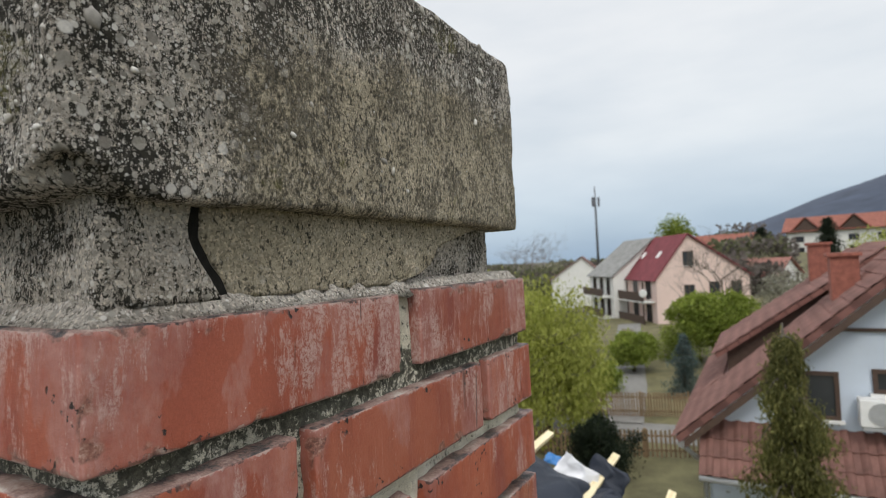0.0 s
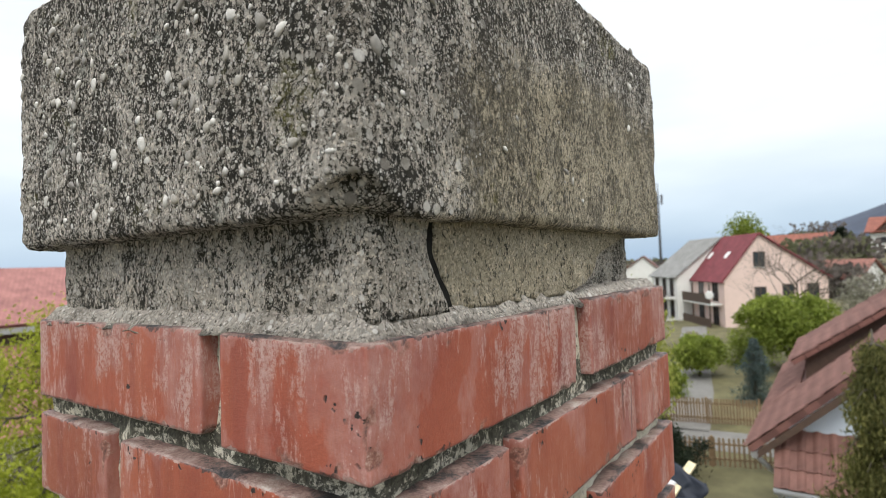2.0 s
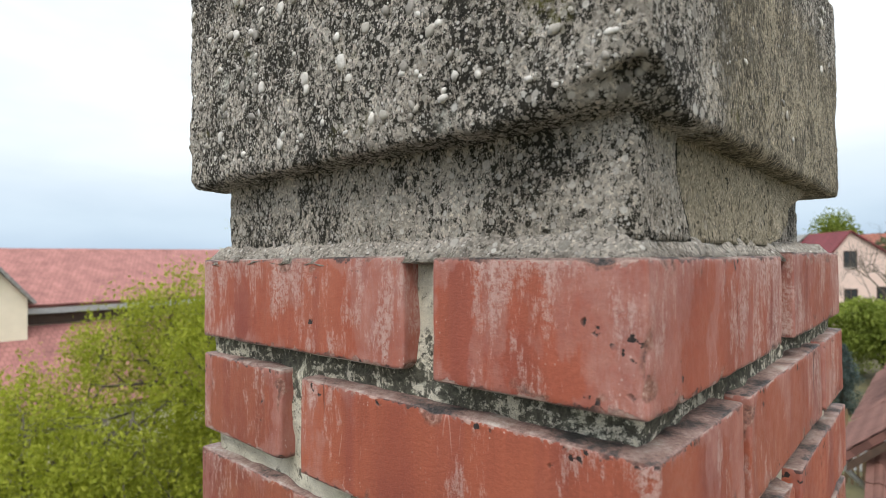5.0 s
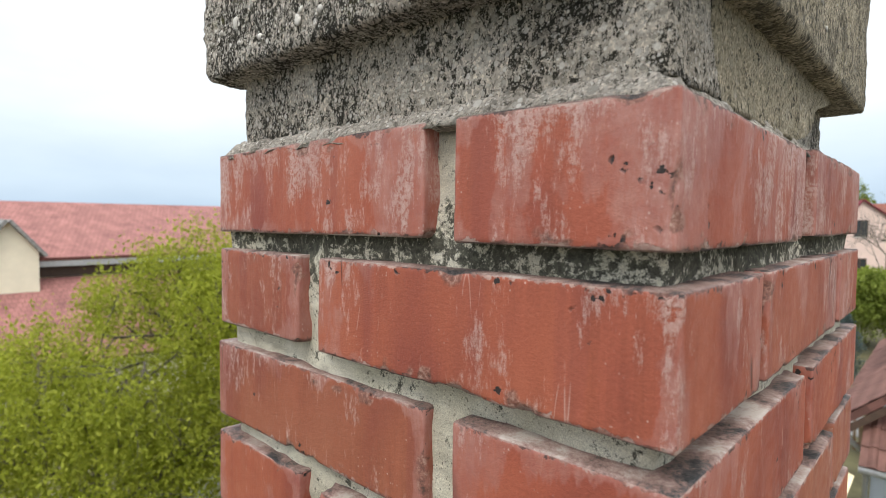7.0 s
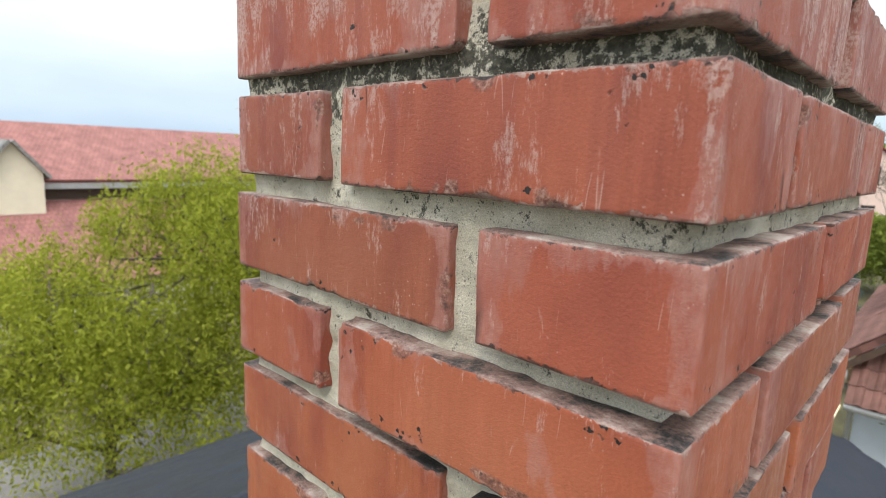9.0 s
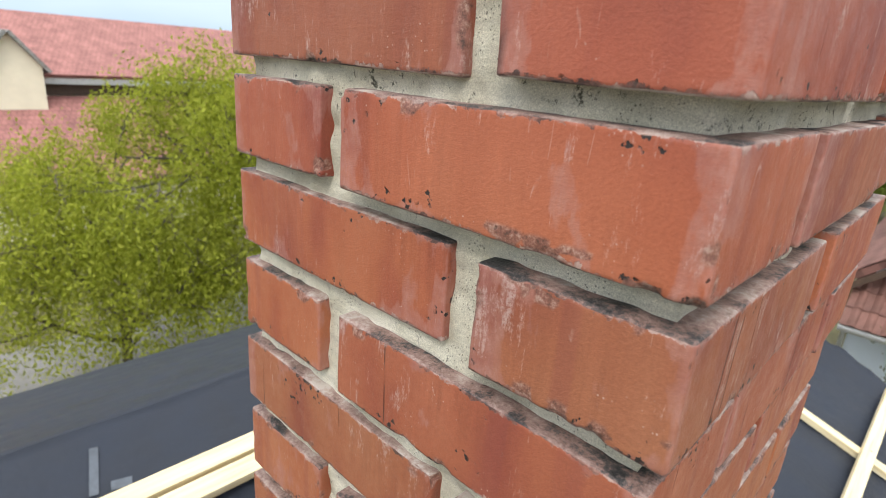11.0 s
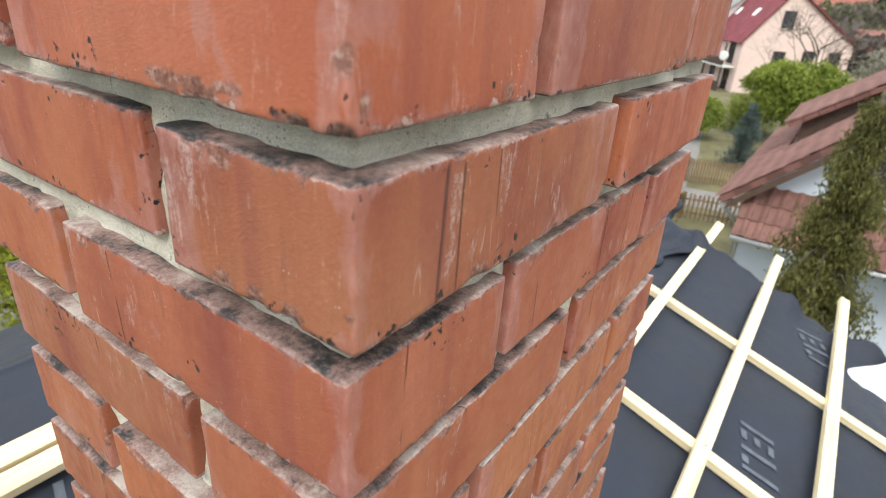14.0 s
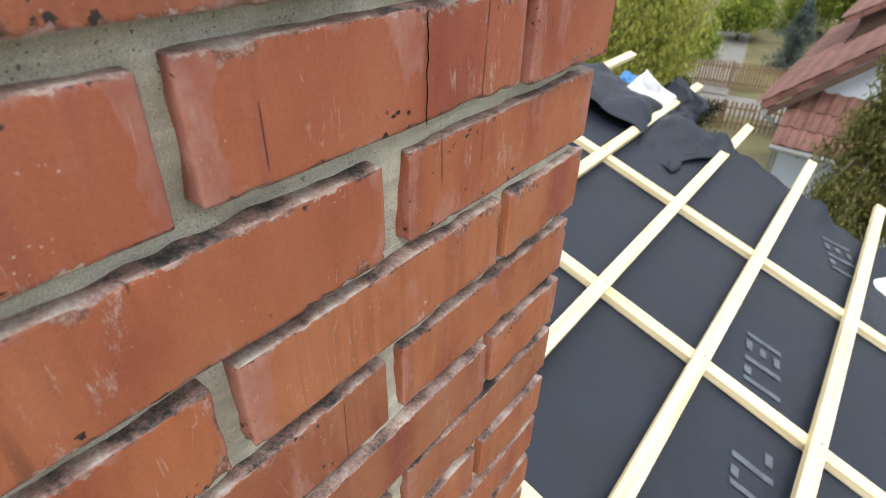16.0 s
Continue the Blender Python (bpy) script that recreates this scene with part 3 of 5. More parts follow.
def coat(name, start, end, nu, base_x, grow, material, label):
    bm = bmesh.new()
    nv = 22
    grid = []
    for a in range(nu):
        row = []
        for b in range(nv):
            s, t = a / (nu - 1), b / (nv - 1)
            zz = TOP + 0.006 + t * 0.062
            yy = start(t) + s * (end(t) - start(t))
            inner = min(s * (end(t) - start(t)), (1 - s) * (end(t) - start(t)))
            round_off = 0.003 * (1 - min(1.0, inner / 0.003)) ** 2
            xx = base_x + grow * s - round_off + 0.0020 * noise.noise((yy * 42, zz * 42, 1.0)) + 0.0012 * noise.noise((yy * 170, zz * 170, 3.0))
            row.append(bm.verts.new((xx, yy, zz)))
        grid.append(row)
    for a in range(nu - 1):
        for b in range(nv - 1):
            bm.faces.new((grid[a][b], grid[a + 1][b], grid[a + 1][b + 1], grid[a][b + 1])).smooth = True
    ext = bmesh.ops.extrude_edge_only(bm, edges=[e for e in bm.edges if e.is_boundary])
    bmesh.ops.translate(bm, verts=[g for g in ext["geom"] if isinstance(g, bmesh.types.BMVert)], vec=(-0.026, 0, 0))
    return part(name, bm, material, chimney, label)


coat("cement_coat", lambda t: 0.0115, lambda t: crack_y(t) - 0.004, 34, -0.0045, 0.001, M_NECK, "grey cement coat broken off at a crack")
coat("render_patch", lambda t: crack_y(t) + 0.0015, lambda t: 0.25 + 0.17 * t + 0.014 * math.sin(t * 9), 110, -0.0065, 0.002, M_PATCH, "olive-grey sandy render patch with a cracked edge")

# near-black strip set in the crack, standing in for the shade of a deep gap
bm = bmesh.new()
left = [bm.verts.new((-0.0068, crack_y(t / 20) - 0.005, TOP + 0.006 + 0.062 * t / 20)) for t in range(21)]
right = [bm.verts.new((-0.0064, crack_y(t / 20) + 0.0018 - 0.0006 * math.sin(t * 1.3), TOP + 0.006 + 0.062 * t / 20)) for t in range(21)]
for k in range(20):
    bm.faces.new((left[k], right[k], right[k + 1], left[k + 1]))
bmesh.ops.solidify(bm, geom=bm.faces[:], thickness=0.004)
part("crack_dirt", bm, plain_material("black crack shade", (0.018, 0.017, 0.014), 0.95, 0.4, 200, 0.001), chimney)

# the cap slab
CX0, CX1, CY0, CY1, CZ0, CZ1 = -0.373, 0.0115, -0.012, 0.476, 8.663, 8.862
xs, ys, zs = np.arange(0, CX1 - CX0 + 0.001, 0.0032), np.arange(0, CY1 - CY0 + 0.001, 0.0032), np.arange(0, CZ1 - CZ0 + 0.001, 0.0032)
v, f = shell(xs, ys, zs)
size = np.array([xs[-1], ys[-1], zs[-1]])
corner = np.array([CX0, CY0, CZ0])
w = v + corner
r = 0.004 + 0.012 * np.clip(fbm(w, 18, 41, 3) - 0.35, 0, 1)
r += 0.010 * np.clip((v[:, 2] - 0.15) / 0.05, 0, 1)
# a piece broken out of the lower front corner
hit = np.exp(-(((w[:, 0] - CX1) / 0.034) ** 2 + ((w[:, 1] - CY0) / 0.022) ** 2 + ((w[:, 2] - CZ0) / 0.014) ** 2))
r = np.minimum(r + 0.020 * hit, 0.05)[:, None]
q = np.clip(v, r, size - r)
d = v - q
ln = np.linalg.norm(d, axis=1, keepdims=True)
out = np.where(ln > r, q + d / np.maximum(ln, 1e-9) * r, v)
mid = out - size / 2
rough_front = np.clip(1 - (w[:, 1] - CY0) / 0.11, 0.25, 1)
n = (0.0045 * (fbm(w, 30, 43, 3) - 0.5) + 0.0022 * (vnoise(w, 150, 44) - 0.5) * rough_front + 0.0022 * (vnoise(w, 330, 47) - 0.5) * np.maximum(rough_front, 0.45))[:, None]
hard = np.abs(mid) > size / 2 - 0.004
nrm = np.sign(mid) * hard
out = out + nrm * n
out[:, 2] += 0.008 * hit * (v[:, 2] < 0.03)
part("cap", mesh_of("cap", out + corner, f, True), M_CAP, chimney, "weathered grey pebbly concrete cap with lichen")

# pebbles set in the washed face of the cap
def pebble(bm, centre, normal, r, rng):
    made = bmesh.ops.create_icosphere(bm, subdivisions=2 if r > 0.0035 else 1, radius=1.0)
    q = Vector(normal).to_track_quat("Z", "Y").to_matrix().to_4x4()
    m = Matrix.Translation(centre) @ q @ Matrix.Rotation(rng.uniform(0, 6.28), 4, "Z") @ Matrix.Diagonal((r * rng.uniform(0.8, 1.5), r * rng.uniform(0.6, 1.0), r * rng.uniform(0.25, 0.42), 1))
    off = rng.uniform(0, 50)
    for p in made["verts"]:
        p.co = m @ (p.co * (1 + 0.45 * noise.noise(p.co * 1.6 + Vector((off, 0, 0)))))


rng = random.Random(8)
for shade in range(3):
    verts_all, faces_all, base = [], [], 0
    for _ in range(520):
        bm = bmesh.new()
        big = rng.random() ** 7
        r = 0.0008 + 0.0034 * big
        if rng.random() < 0.78:
            place = (rng.uniform(CX0 + 0.01, CX1 - 0.006), CY0 - 0.0005, rng.uniform(CZ0 + 0.012, CZ1 - 0.02))
            nrm = (0, -1, 0)
        else:
            place = (CX1 + 0.0002, CY0 + 0.012 + 0.44 * rng.random() ** 1.6, CZ1 - 0.012 - 0.17 * rng.random() ** 2.2)
            nrm = (1, 0, 0)
        pebble(bm, place, nrm, r, rng)
        bm.verts.index_update()
        verts_all += [p.co.copy() for p in bm.verts]
        faces_all += [[base + p.index for p in fc.verts] for fc in bm.faces]
        base += len(bm.verts)
        bm.free()
    tone = [(0.60, 0.58, 0.54), (0.36, 0.34, 0.30), (0.24, 0.225, 0.20)][shade]
    ob = part("aggregate", mesh_of("aggregate", verts_all, faces_all, True), plain_material("pebble stone", tone, 0.6, 0.3, 90, 0.0005), chimney, "pale rounded pebbles in the concrete")
    tagged(ob, kind="stuff")

# ---- the unfinished roof round the chimney: a slope falling towards +x, ridge along y ----
SLOPE, ROOF0, KNEE = 0.335, 6.962, -1.40
ANG = math.degrees(math.atan(SLOPE))


def roof_z(x):
    return ROOF0 - SLOPE * x if x > KNEE else ROOF0 - SLOPE * KNEE + 0.5 * (x - KNEE)


roof = tagged(new("house_roof"), "unfinished roof slope under dark membrane with timber lathing", "roof")


def sag(x, y):
    """How far the slack membrane lies above or below its plane."""
    return 0.010 * noise.noise((x * 2.2, y * 1.2, 0)) + 0.006 * noise.noise((x * 7, y * 2.5, 4)) + 0.004 * noise.noise((x * 16 + y * 5, y * 3, 9))


def sheet(name, x0, x1, y0, y1, nx, ny, parent, label):
    verts, faces = [], []
    for a in range(nx):
        for b in range(ny):
            x, y = x0 + (x1 - x0) * a / (nx - 1), y0 + (y1 - y0) * b / (ny - 1)
            rise = sag(x, y)
            if y > y1 - 0.25:
                k = (y - y1 + 0.25) / 0.25
                y += k * (0.10 * noise.noise((x * 2.6, 3, 1)) + 0.04 * noise.noise((x * 9, 3, 1)))
                rise += k * k * (0.05 + 0.10 * noise.noise((x * 4.2, 7, 2)) + 0.03 * noise.noise((x * 13, 2, 5)) + 0.10 * math.exp(-((x + 0.34) / 0.10) ** 2))
            verts.append((x, y, roof_z(x) + rise))
    for a in range(nx - 1):
        for b in range(ny - 1):
            k = a * ny + b
            faces.append((k, k + ny, k + ny + 1, k + 1))
    ob = part(name, mesh_of(name, verts, faces, True), M_MEMBRANE, parent, label)
    sol = ob.modifiers.new("thickness", "SOLIDIFY")
    sol.thickness = 0.003
    return ob


sheet("membrane", KNEE, 3.4, -3.4, 3.20, 150, 220, roof, "dark blue-grey roofing membrane")
sheet("membrane", -4.4, KNEE - 0.001, -3.4, 3.20, 40, 80, roof, "dark blue-grey roofing membrane")
part("roof_deck", prism_bm([(-4.4, roof_z(-4.4) - 0.05), (KNEE, roof_z(KNEE) - 0.035), (3.4, roof_z(3.4) - 0.05), (3.4, roof_z(3.4) - 0.2), (KNEE, roof_z(KNEE) - 0.25), (-4.4, roof_z(-4.4) - 0.2)], -3.35, 3.0), plain_material("roof timber", (0.28, 0.19, 0.11), 0.8, 0.3, 9), roof)


M_NAIL = plain_material("nail steel", (0.10, 0.09, 0.08), 0.5, 0.2, 50, 0, 0.8)


def lath(name, length, wide, thick, m, group, label):
    """A sawn lath along its own y."""
    bm = box_bm(-wide / 2, wide / 2, 0, length, 0, thick, 0.0025)
    ob = part(name, bm, M_PINE, None, label, m)
    return tagged(ob, category="batten", group=group)


rng = random.Random(2)
tilt = pose(0, 0, 0, 0, ANG, 0)
for y in (-2.4, -1.6, -0.8, 0.82, 1.63, 2.44, 3.06):
    # counter laths run down the slope
    ln = 1.0 if y == 3.06 else 4.5
    m = pose(-1.36, y, roof_z(-1.36) + 0.004) @ tilt @ pose(0, 0, 0, 0, 0, -90 + rng.uniform(-0.5, 0.5))
    lath("counter_batten", ln, 0.050, 0.030, m, "counter battens down the slope", "pale fresh pine counter batten running down the membrane")
for x in (-1.125, -1.066, -0.70, -0.315, 0.062, 0.442, 0.825, 1.21, 1.61, 1.995, 2.38, 2.765, 3.15):
    y0 = 0.53 if x == -0.315 else -3.2
    end = 3.60 + rng.uniform(-0.05, 0.08)
    end = {-1.066: 1.3, -1.125: 3.72, -0.70: 3.84, -0.315: 3.66}.get(x, end)
    m = pose(x, y0, roof_z(x) + 0.035) @ tilt @ pose(0, 0, 0, 0, 0, rng.uniform(-0.05, 0.05))
    bat = lath("tile_batten", end - y0, 0.050, 0.030, m, "tile battens along the roof", "pale fresh pine tile batten nailed across counter battens")
    for cy in (-2.4, -1.6, -0.8, 0.82, 1.63, 2.44):
        if y0 < cy < end:
            part("nail", tube_bm([(0.004, cy - y0, 0.0295), (0.004, cy - y0, 0.0312)], [0.0035, 0.0035], 6), M_NAIL, bat)


# ---- ground ----
def ground_z(x, y):
    z = 0.032 * max(0.0, y - 5)
    if y > 60:
        z += 0.02 * (y - 60)
    fade = max(0.0, min(1.0, (x + 40) / 30))
    return z * fade


M_GROUND = plain_material("spring meadow and bare earth", (0.115, 0.105, 0.05), 0.95, 0.5, 0.6, 0.03)
gx = np.concatenate([-np.geomspace(3000, 60, 22), np.linspace(-55, 55, 56), np.geomspace(60, 3000, 22)])
gy = np.concatenate([-np.geomspace(3000, 40, 18), np.linspace(-35, 80, 58), np.geomspace(85, 3000, 26)])
verts = [(x, y, ground_z(x, min(y, 260))) for x in gx for y in gy]
ny = len(gy)
faces = [(a * ny + b, (a + 1) * ny + b, (a + 1) * ny + b + 1, a * ny + b + 1) for a in range(len(gx) - 1) for b in range(ny - 1)]
tagged(part("ground", mesh_of("ground", verts, faces, True), M_GROUND, None, "grass and bare earth yards"), kind="structure")


def strip(name, pts, wide, material, label, lift=0.02, kind="structure"):
    verts, faces = [], []
    for k, (x, y) in enumerate(pts):
        a = Vector(pts[min(k + 1, len(pts) - 1)]) - Vector(pts[max(k - 1, 0)])
        nrm = Vector((-a.y, a.x)).normalized() * wide / 2
        for s in (-1, 1):
            px, py = x + s * nrm.x, y + s * nrm.y
            verts.append((px, py, ground_z(px, py) + lift))
    faces = [(2 * k, 2 * k + 1, 2 * k + 3, 2 * k + 2) for k in range(len(pts) - 1)]
    return tagged(part(name, mesh_of(name, verts, faces), material, None, label), kind=kind)


M_ROAD = plain_material("worn asphalt", (0.19, 0.185, 0.175), 0.9, 0.2, 2.0, 0.004)
strip("road", [(-70, 19), (-40, 21.5), (-20, 24), (-8, 25.8), (2, 27), (20, 30)], 2.6, M_ROAD, "worn grey asphalt lane", 0.03)
strip("pavement", [(-15.5, -60), (-15.2, -20), (-15, 0), (-14.8, 16), (-14.5, 24)], 5.0, M_ROAD, "grey asphalt forecourt", 0.02)
strip("path", [(-6, 27), (-7, 34), (-9, 44), (-12, 60)], 2.2, M_ROAD, "pale gravel path between gardens", 0.03)

# ---- houses ----
M_GLASS = plain_material("dark window glass", (0.035, 0.04, 0.045), 0.12, 0.2, 2)
M_WHITE = plain_material("white frame paint", (0.75, 0.75, 0.73), 0.5, 0.06, 6)
M_DARKWOOD = plain_material("dark brown stained wood", (0.075, 0.045, 0.032), 0.6, 0.25, 8, 0.002)
M_GUTTER = plain_material("grey zinc gutter", (0.45, 0.46, 0.47), 0.45, 0.15, 6, 0, 0.4)


def tiles_material(name, color):
    """Roof tiles in rows: relief by rows and colour by tile."""
    k = Nodes(name)
    base = k.ramp(k.noise(1.3, 5, 0.65), (0.3, tuple(c * 0.7 for c in color)), (0.7, tuple(c * 1.2 for c in color)))
    br = k.n.new("ShaderNodeTexBrick")
    br.inputs["Scale"].default_value = 1.0
    br.inputs["Brick Width"].default_value, br.inputs["Row Height"].default_value = 0.23, 0.30
    br.inputs["Mortar Size"].default_value = 0.016
    br.inputs["Color1"].default_value, br.inputs["Color2"].default_value, br.inputs["Mortar"].default_value = (0.9, 0.9, 0.9, 1), (1.08, 1.08, 1.08, 1), (0.6, 0.6, 0.6, 1)
    k.put(br.inputs["Vector"], k.attr("UVMap", "Vector"))
    base = k.mix(1.0, base, br.outputs["Color"], "MULTIPLY")
    return k.done(base, 0.75, k.bump(br.outputs["Fac"], -0.5, 0.02), spec=0.3)


def slab(name, a, b, y0, y1, thick, material, parent, label=""):
    """A roof slope between (x, z) points a (eave) and b (ridge), along y, with a unit-true UV for its tiles."""
    ax, az = a
    bx, bz = b
    ln = math.hypot(bx - ax, bz - az)
    nx, nz = -(bz - az) / ln, (bx - ax) / ln
    if nz < 0:
        nx, nz = -nx, -nz
    prof = [(ax, az), (bx, bz), (bx + nx * thick, bz + nz * thick), (ax + nx * thick, az + nz * thick)]
    bm = prism_bm(prof, y0, y1)
    uv = bm.loops.layers.uv.new("UVMap")
    for fc in bm.faces:
        for lp in fc.loops:
            p = lp.vert.co
            lp[uv].uv = (p.y, ((p.x - ax) * (bx - ax) + (p.z - az) * (bz - az)) / ln)
    return part(name, bm, material, parent, label)


def window(parent, x, z, w, h, y=0.0, face=-1, frame_mat=None, shutter=None, along="x"):
    """A framed window in a wall whose outer face is y (or x, for a side wall)."""
    frame_mat = frame_mat or M_WHITE
    t, dpt = 0.07, 0.05

    def bx(a0, a1, z0, z1, d0, d1, bm=None):
        if along == "x":
            return box_bm(a0, a1, y + face * d0, y + face * d1, z0, z1, 0, bm)
        return box_bm(y + face * d0, y + face * d1, a0, a1, z0, z1, 0, bm)
    bm = None
    for a0, a1, z0, z1 in ((x - w / 2, x + w / 2, z, z + t), (x - w / 2, x + w / 2, z + h - t, z + h), (x - w / 2, x - w / 2 + t, z + t, z + h - t), (x + w / 2 - t, x + w / 2, z + t, z + h - t)):
        bm = bx(a0, a1, z0, z1, -0.03, dpt, bm)
    if w > 0.9:
        bm = bx(x - 0.035, x + 0.035, z + t, z + h - t, -0.03, dpt * 0.9, bm)
    win = part("window", bm, frame_mat, parent)
    part("pane", bx(x - w / 2 + t, x + w / 2 - t, z + t, z + h - t, -0.02, 0.015), M_GLASS, win)
    part("sill", bx(x - w / 2 - 0.05, x + w / 2 + 0.05, z - 0.05, z - 0.002, -0.02, 0.12), M_WHITE, win)
    return win


def house(name, label, where, w, l, eave, ridge, peak, wall_mat, roof_mat, base=0.0, over=0.35, category="house"):
    """Gabled house: front gable at local y=0 (facing -y), width w along x, length l along y, ridge at x = peak."""
    h = new(name)
    h.matrix_basis = where
    tagged(h, label, category)
    part("wall", prism_bm([(0, base - 1.5), (w, base - 1.5), (w, eave), (peak, ridge), (0, eave)], 0, l), wall_mat, h)
    for ex in (0, w):
        run = peak - ex
        k = over / abs(run)
        slab("roof", (ex - run * k, eave - (ridge - eave) * k + 0.02), (peak, ridge + 0.02), -over, l + over, 0.12, roof_mat, h)
    return h


M_PINKWALL = plain_material("pale pink render", (0.72, 0.56, 0.50), 0.9, 0.06, 1.5)
M_CREAM = plain_material("cream render", (0.76, 0.70, 0.55), 0.9, 0.06, 1.5)
M_BLUEGREY = plain_material("pale blue-grey render", (0.56, 0.63, 0.72), 0.9, 0.05, 1.5)
M_GREYWALL = plain_material("off-white render", (0.70, 0.70, 0.67), 0.9, 0.06, 1.5)
M_MAROON = tiles_material("maroon roof sheet", (0.20, 0.045, 0.055))
M_GREYROOF = tiles_material("grey fibre cement roof", (0.26, 0.26, 0.25))
M_BROWNTILE = tiles_material("brown clay tiles", (0.20, 0.095, 0.08))
M_REDTILE = tiles_material("red clay tiles", (0.27, 0.12, 0.095))
M_HALLTILE = tiles_material("faded red hall tiles", (0.33, 0.15, 0.135))
M_ORANGE = tiles_material("orange clay tiles", (0.27, 0.10, 0.072))

def tile_mesh(w, l, material):
    """One clay tile with a raised roll, lowest edge at y = 0."""
    prof = [(0, 0.006), (w * 0.45, 0.004), (w * 0.60, 0.032), (w * 0.78, 0.052), (w * 0.94, 0.034), (w * 1.02, 0.008)]
    verts = [(x, 0, z + 0.026) for x, z in prof] + [(x, l, z) for x, z in prof] + [(x, 0, z - 0.002) for x, z in prof]
    n = len(prof)
    faces = [(k, k + 1, n + k + 1, n + k) for k in range(n - 1)] + [(2 * n + k, 2 * n + k + 1, k + 1, k) for k in range(n - 1)]
    me = mesh_of("tile", verts, faces)
    me.materials.append(material)
    return me


def tiled(parent, a, b, y0, y1, thick, material, singly, w=0.27, row=0.33):
    """Tiles laid in rows on a slope from eave a to ridge b; the nearest are single, the rest joined."""
    ax, az = a
    u = Vector((b[0] - ax, 0, b[1] - az))
    ln = u.length
    u.normalize()
    nrm = Vector((-u.z, 0, u.x)) if u.x > 0 else Vector((u.z, 0, -u.x))
    side = u.cross(nrm)
    me = tile_mesh(w, row + 0.05, material)
    spots = []
    for r in range(int(ln / row) + 1):
        for c in range(int((y1 - y0) / w)):
            yy = y0 + c * w + (w if side.y < 0 else 0)
            o = Vector((ax, yy, az)) + u * (r * row - 0.03) + nrm * (thick + random.uniform(0, 0.004))
            spots.append((yy, Matrix((side, u, nrm)).transposed().to_4x4(), o))
    spots.sort(key=lambda q: q[0])
    verts, faces = [], []
    base_v, base_f = [v.co.copy() for v in me.vertices], [tuple(p.vertices) for p in me.polygons]
    for k, (yy, rot, o) in enumerate(spots):
        m = Matrix.Translation(o) @ rot @ pose(0, 0, 0, random.uniform(-0.6, 0.6), random.uniform(-0.6, 0.6), random.uniform(-0.8, 0.8))
        if k < singly:
            part("tile", me, None, parent, "", m)
        else:
            n = len(verts)
            verts += [m @ p for p in base_v]
            faces += [tuple(n + i for i in f) for f in base_f]
    if verts:
        tagged(part("tile_field", mesh_of("tile_field", verts, faces), material, parent), kind="stuff")


M_TILE = plain_material("weathered brown clay tile", (0.18, 0.092, 0.078), 0.8, 0.35, 3.0, 0.003)
M_PENTTILE = plain_material("weathered red clay tile", (0.17, 0.082, 0.066), 0.8, 0.4, 3.0, 0.003)

M_STACK = plain_material("old red chimney brick", (0.30, 0.105, 0.075), 0.85, 0.3, 9.0, 0.004)

# neighbour's house with steep brown roof
nh = house("neighbour_house", "pale blue-grey rendered house with steep brown tiled roof", pose(-0.85, 12.0, 0), 6.9, 8.5, 5.36, 8.40, 3.45, M_BLUEGREY, M_BROWNTILE, 0.2, 0.45)
slopes = [o for o in nh.children if o.name.startswith("roof")]
tiled(slopes[0], (-0.45, 4.985), (3.45, 8.42), -0.45, 2.45, 0.12, M_TILE, 150)
tiled(slopes[0], (-0.45, 4.985), (3.45, 8.42), 6.65, 8.9, 0.12, M_TILE, 0)
tiled(slopes[0], (-0.45, 4.985), (0.2, 5.56), 2.45, 6.6, 0.12, M_TILE, 0)
window(nh, 1.93, 5.55, 0.55, 0.86, 0.0, -1, M_DARKWOOD)
window(nh, 2.95, 6.07, 0.52, 0.42, 0.0, -1, M_DARKWOOD)
part("beam", box_bm(2.05, 5.0, -0.06, 0.0, 7.14, 7.2), M_DARKWOOD, nh)
# verge boards
for s, x1 in ((1, 3.45), (-1, 3.45)):
    x0 = -0.36 if s == 1 else 7.26
    part("verge_board", prism_bm([(x0, 5.04), (x1, 8.40), (x1, 8.25), (x0, 4.89)], -0.49, -0.452), M_DARKWOOD, nh)
# pent roof over the ground floor
pent = bmesh.new()
for a, b in (((-0.1, 0.0, 5.30), (-0.1, -0.75, 4.50)), ((7.0, 0.0, 5.30), (7.0, -0.75, 4.50))):
    pent.verts.new(a), pent.verts.new(b)
pent.verts.ensure_lookup_table()
fc = pent.faces.new([pent.verts[0], pent.verts[1], pent.verts[3], pent.verts[2]])
uvl = pent.loops.layers.uv.new("UVMap")
for lp in fc.loops:
    lp[uvl].uv = (lp.vert.co.x, lp.vert.co.y * 1.45)
bmesh.ops.solidify(pent, geom=pent.faces[:], thickness=0.08)
pr = part("pent_roof", pent, M_REDTILE, nh, "red tiled pent roof")
me = tile_mesh(0.24, 0.42, M_PENTTILE)
pitch = math.degrees(math.atan2(0.80, 0.75))
for r in range(3):
    for c in range(29):
        part("tile", me, None, pr, "", pose(-0.1 + c * 0.24, -0.77 + r * 0.255, 4.50 + r * 0.272, pitch + random.uniform(-0.8, 0.8), random.uniform(-0.6, 0.6), random.uniform(-0.6, 0.6)) @ pose(0, 0, 0.03))
part("gutter", tube_bm([(-0.1, -0.78, 4.46), (7.0, -0.78, 4.46)], [0.06, 0.06]), M_GUTTER, nh)
part("gutter", tube_bm([(-0.42, -0.4, 4.93), (-0.42, 8.9, 4.93)], [0.07, 0.07]), M_GUTTER, nh)
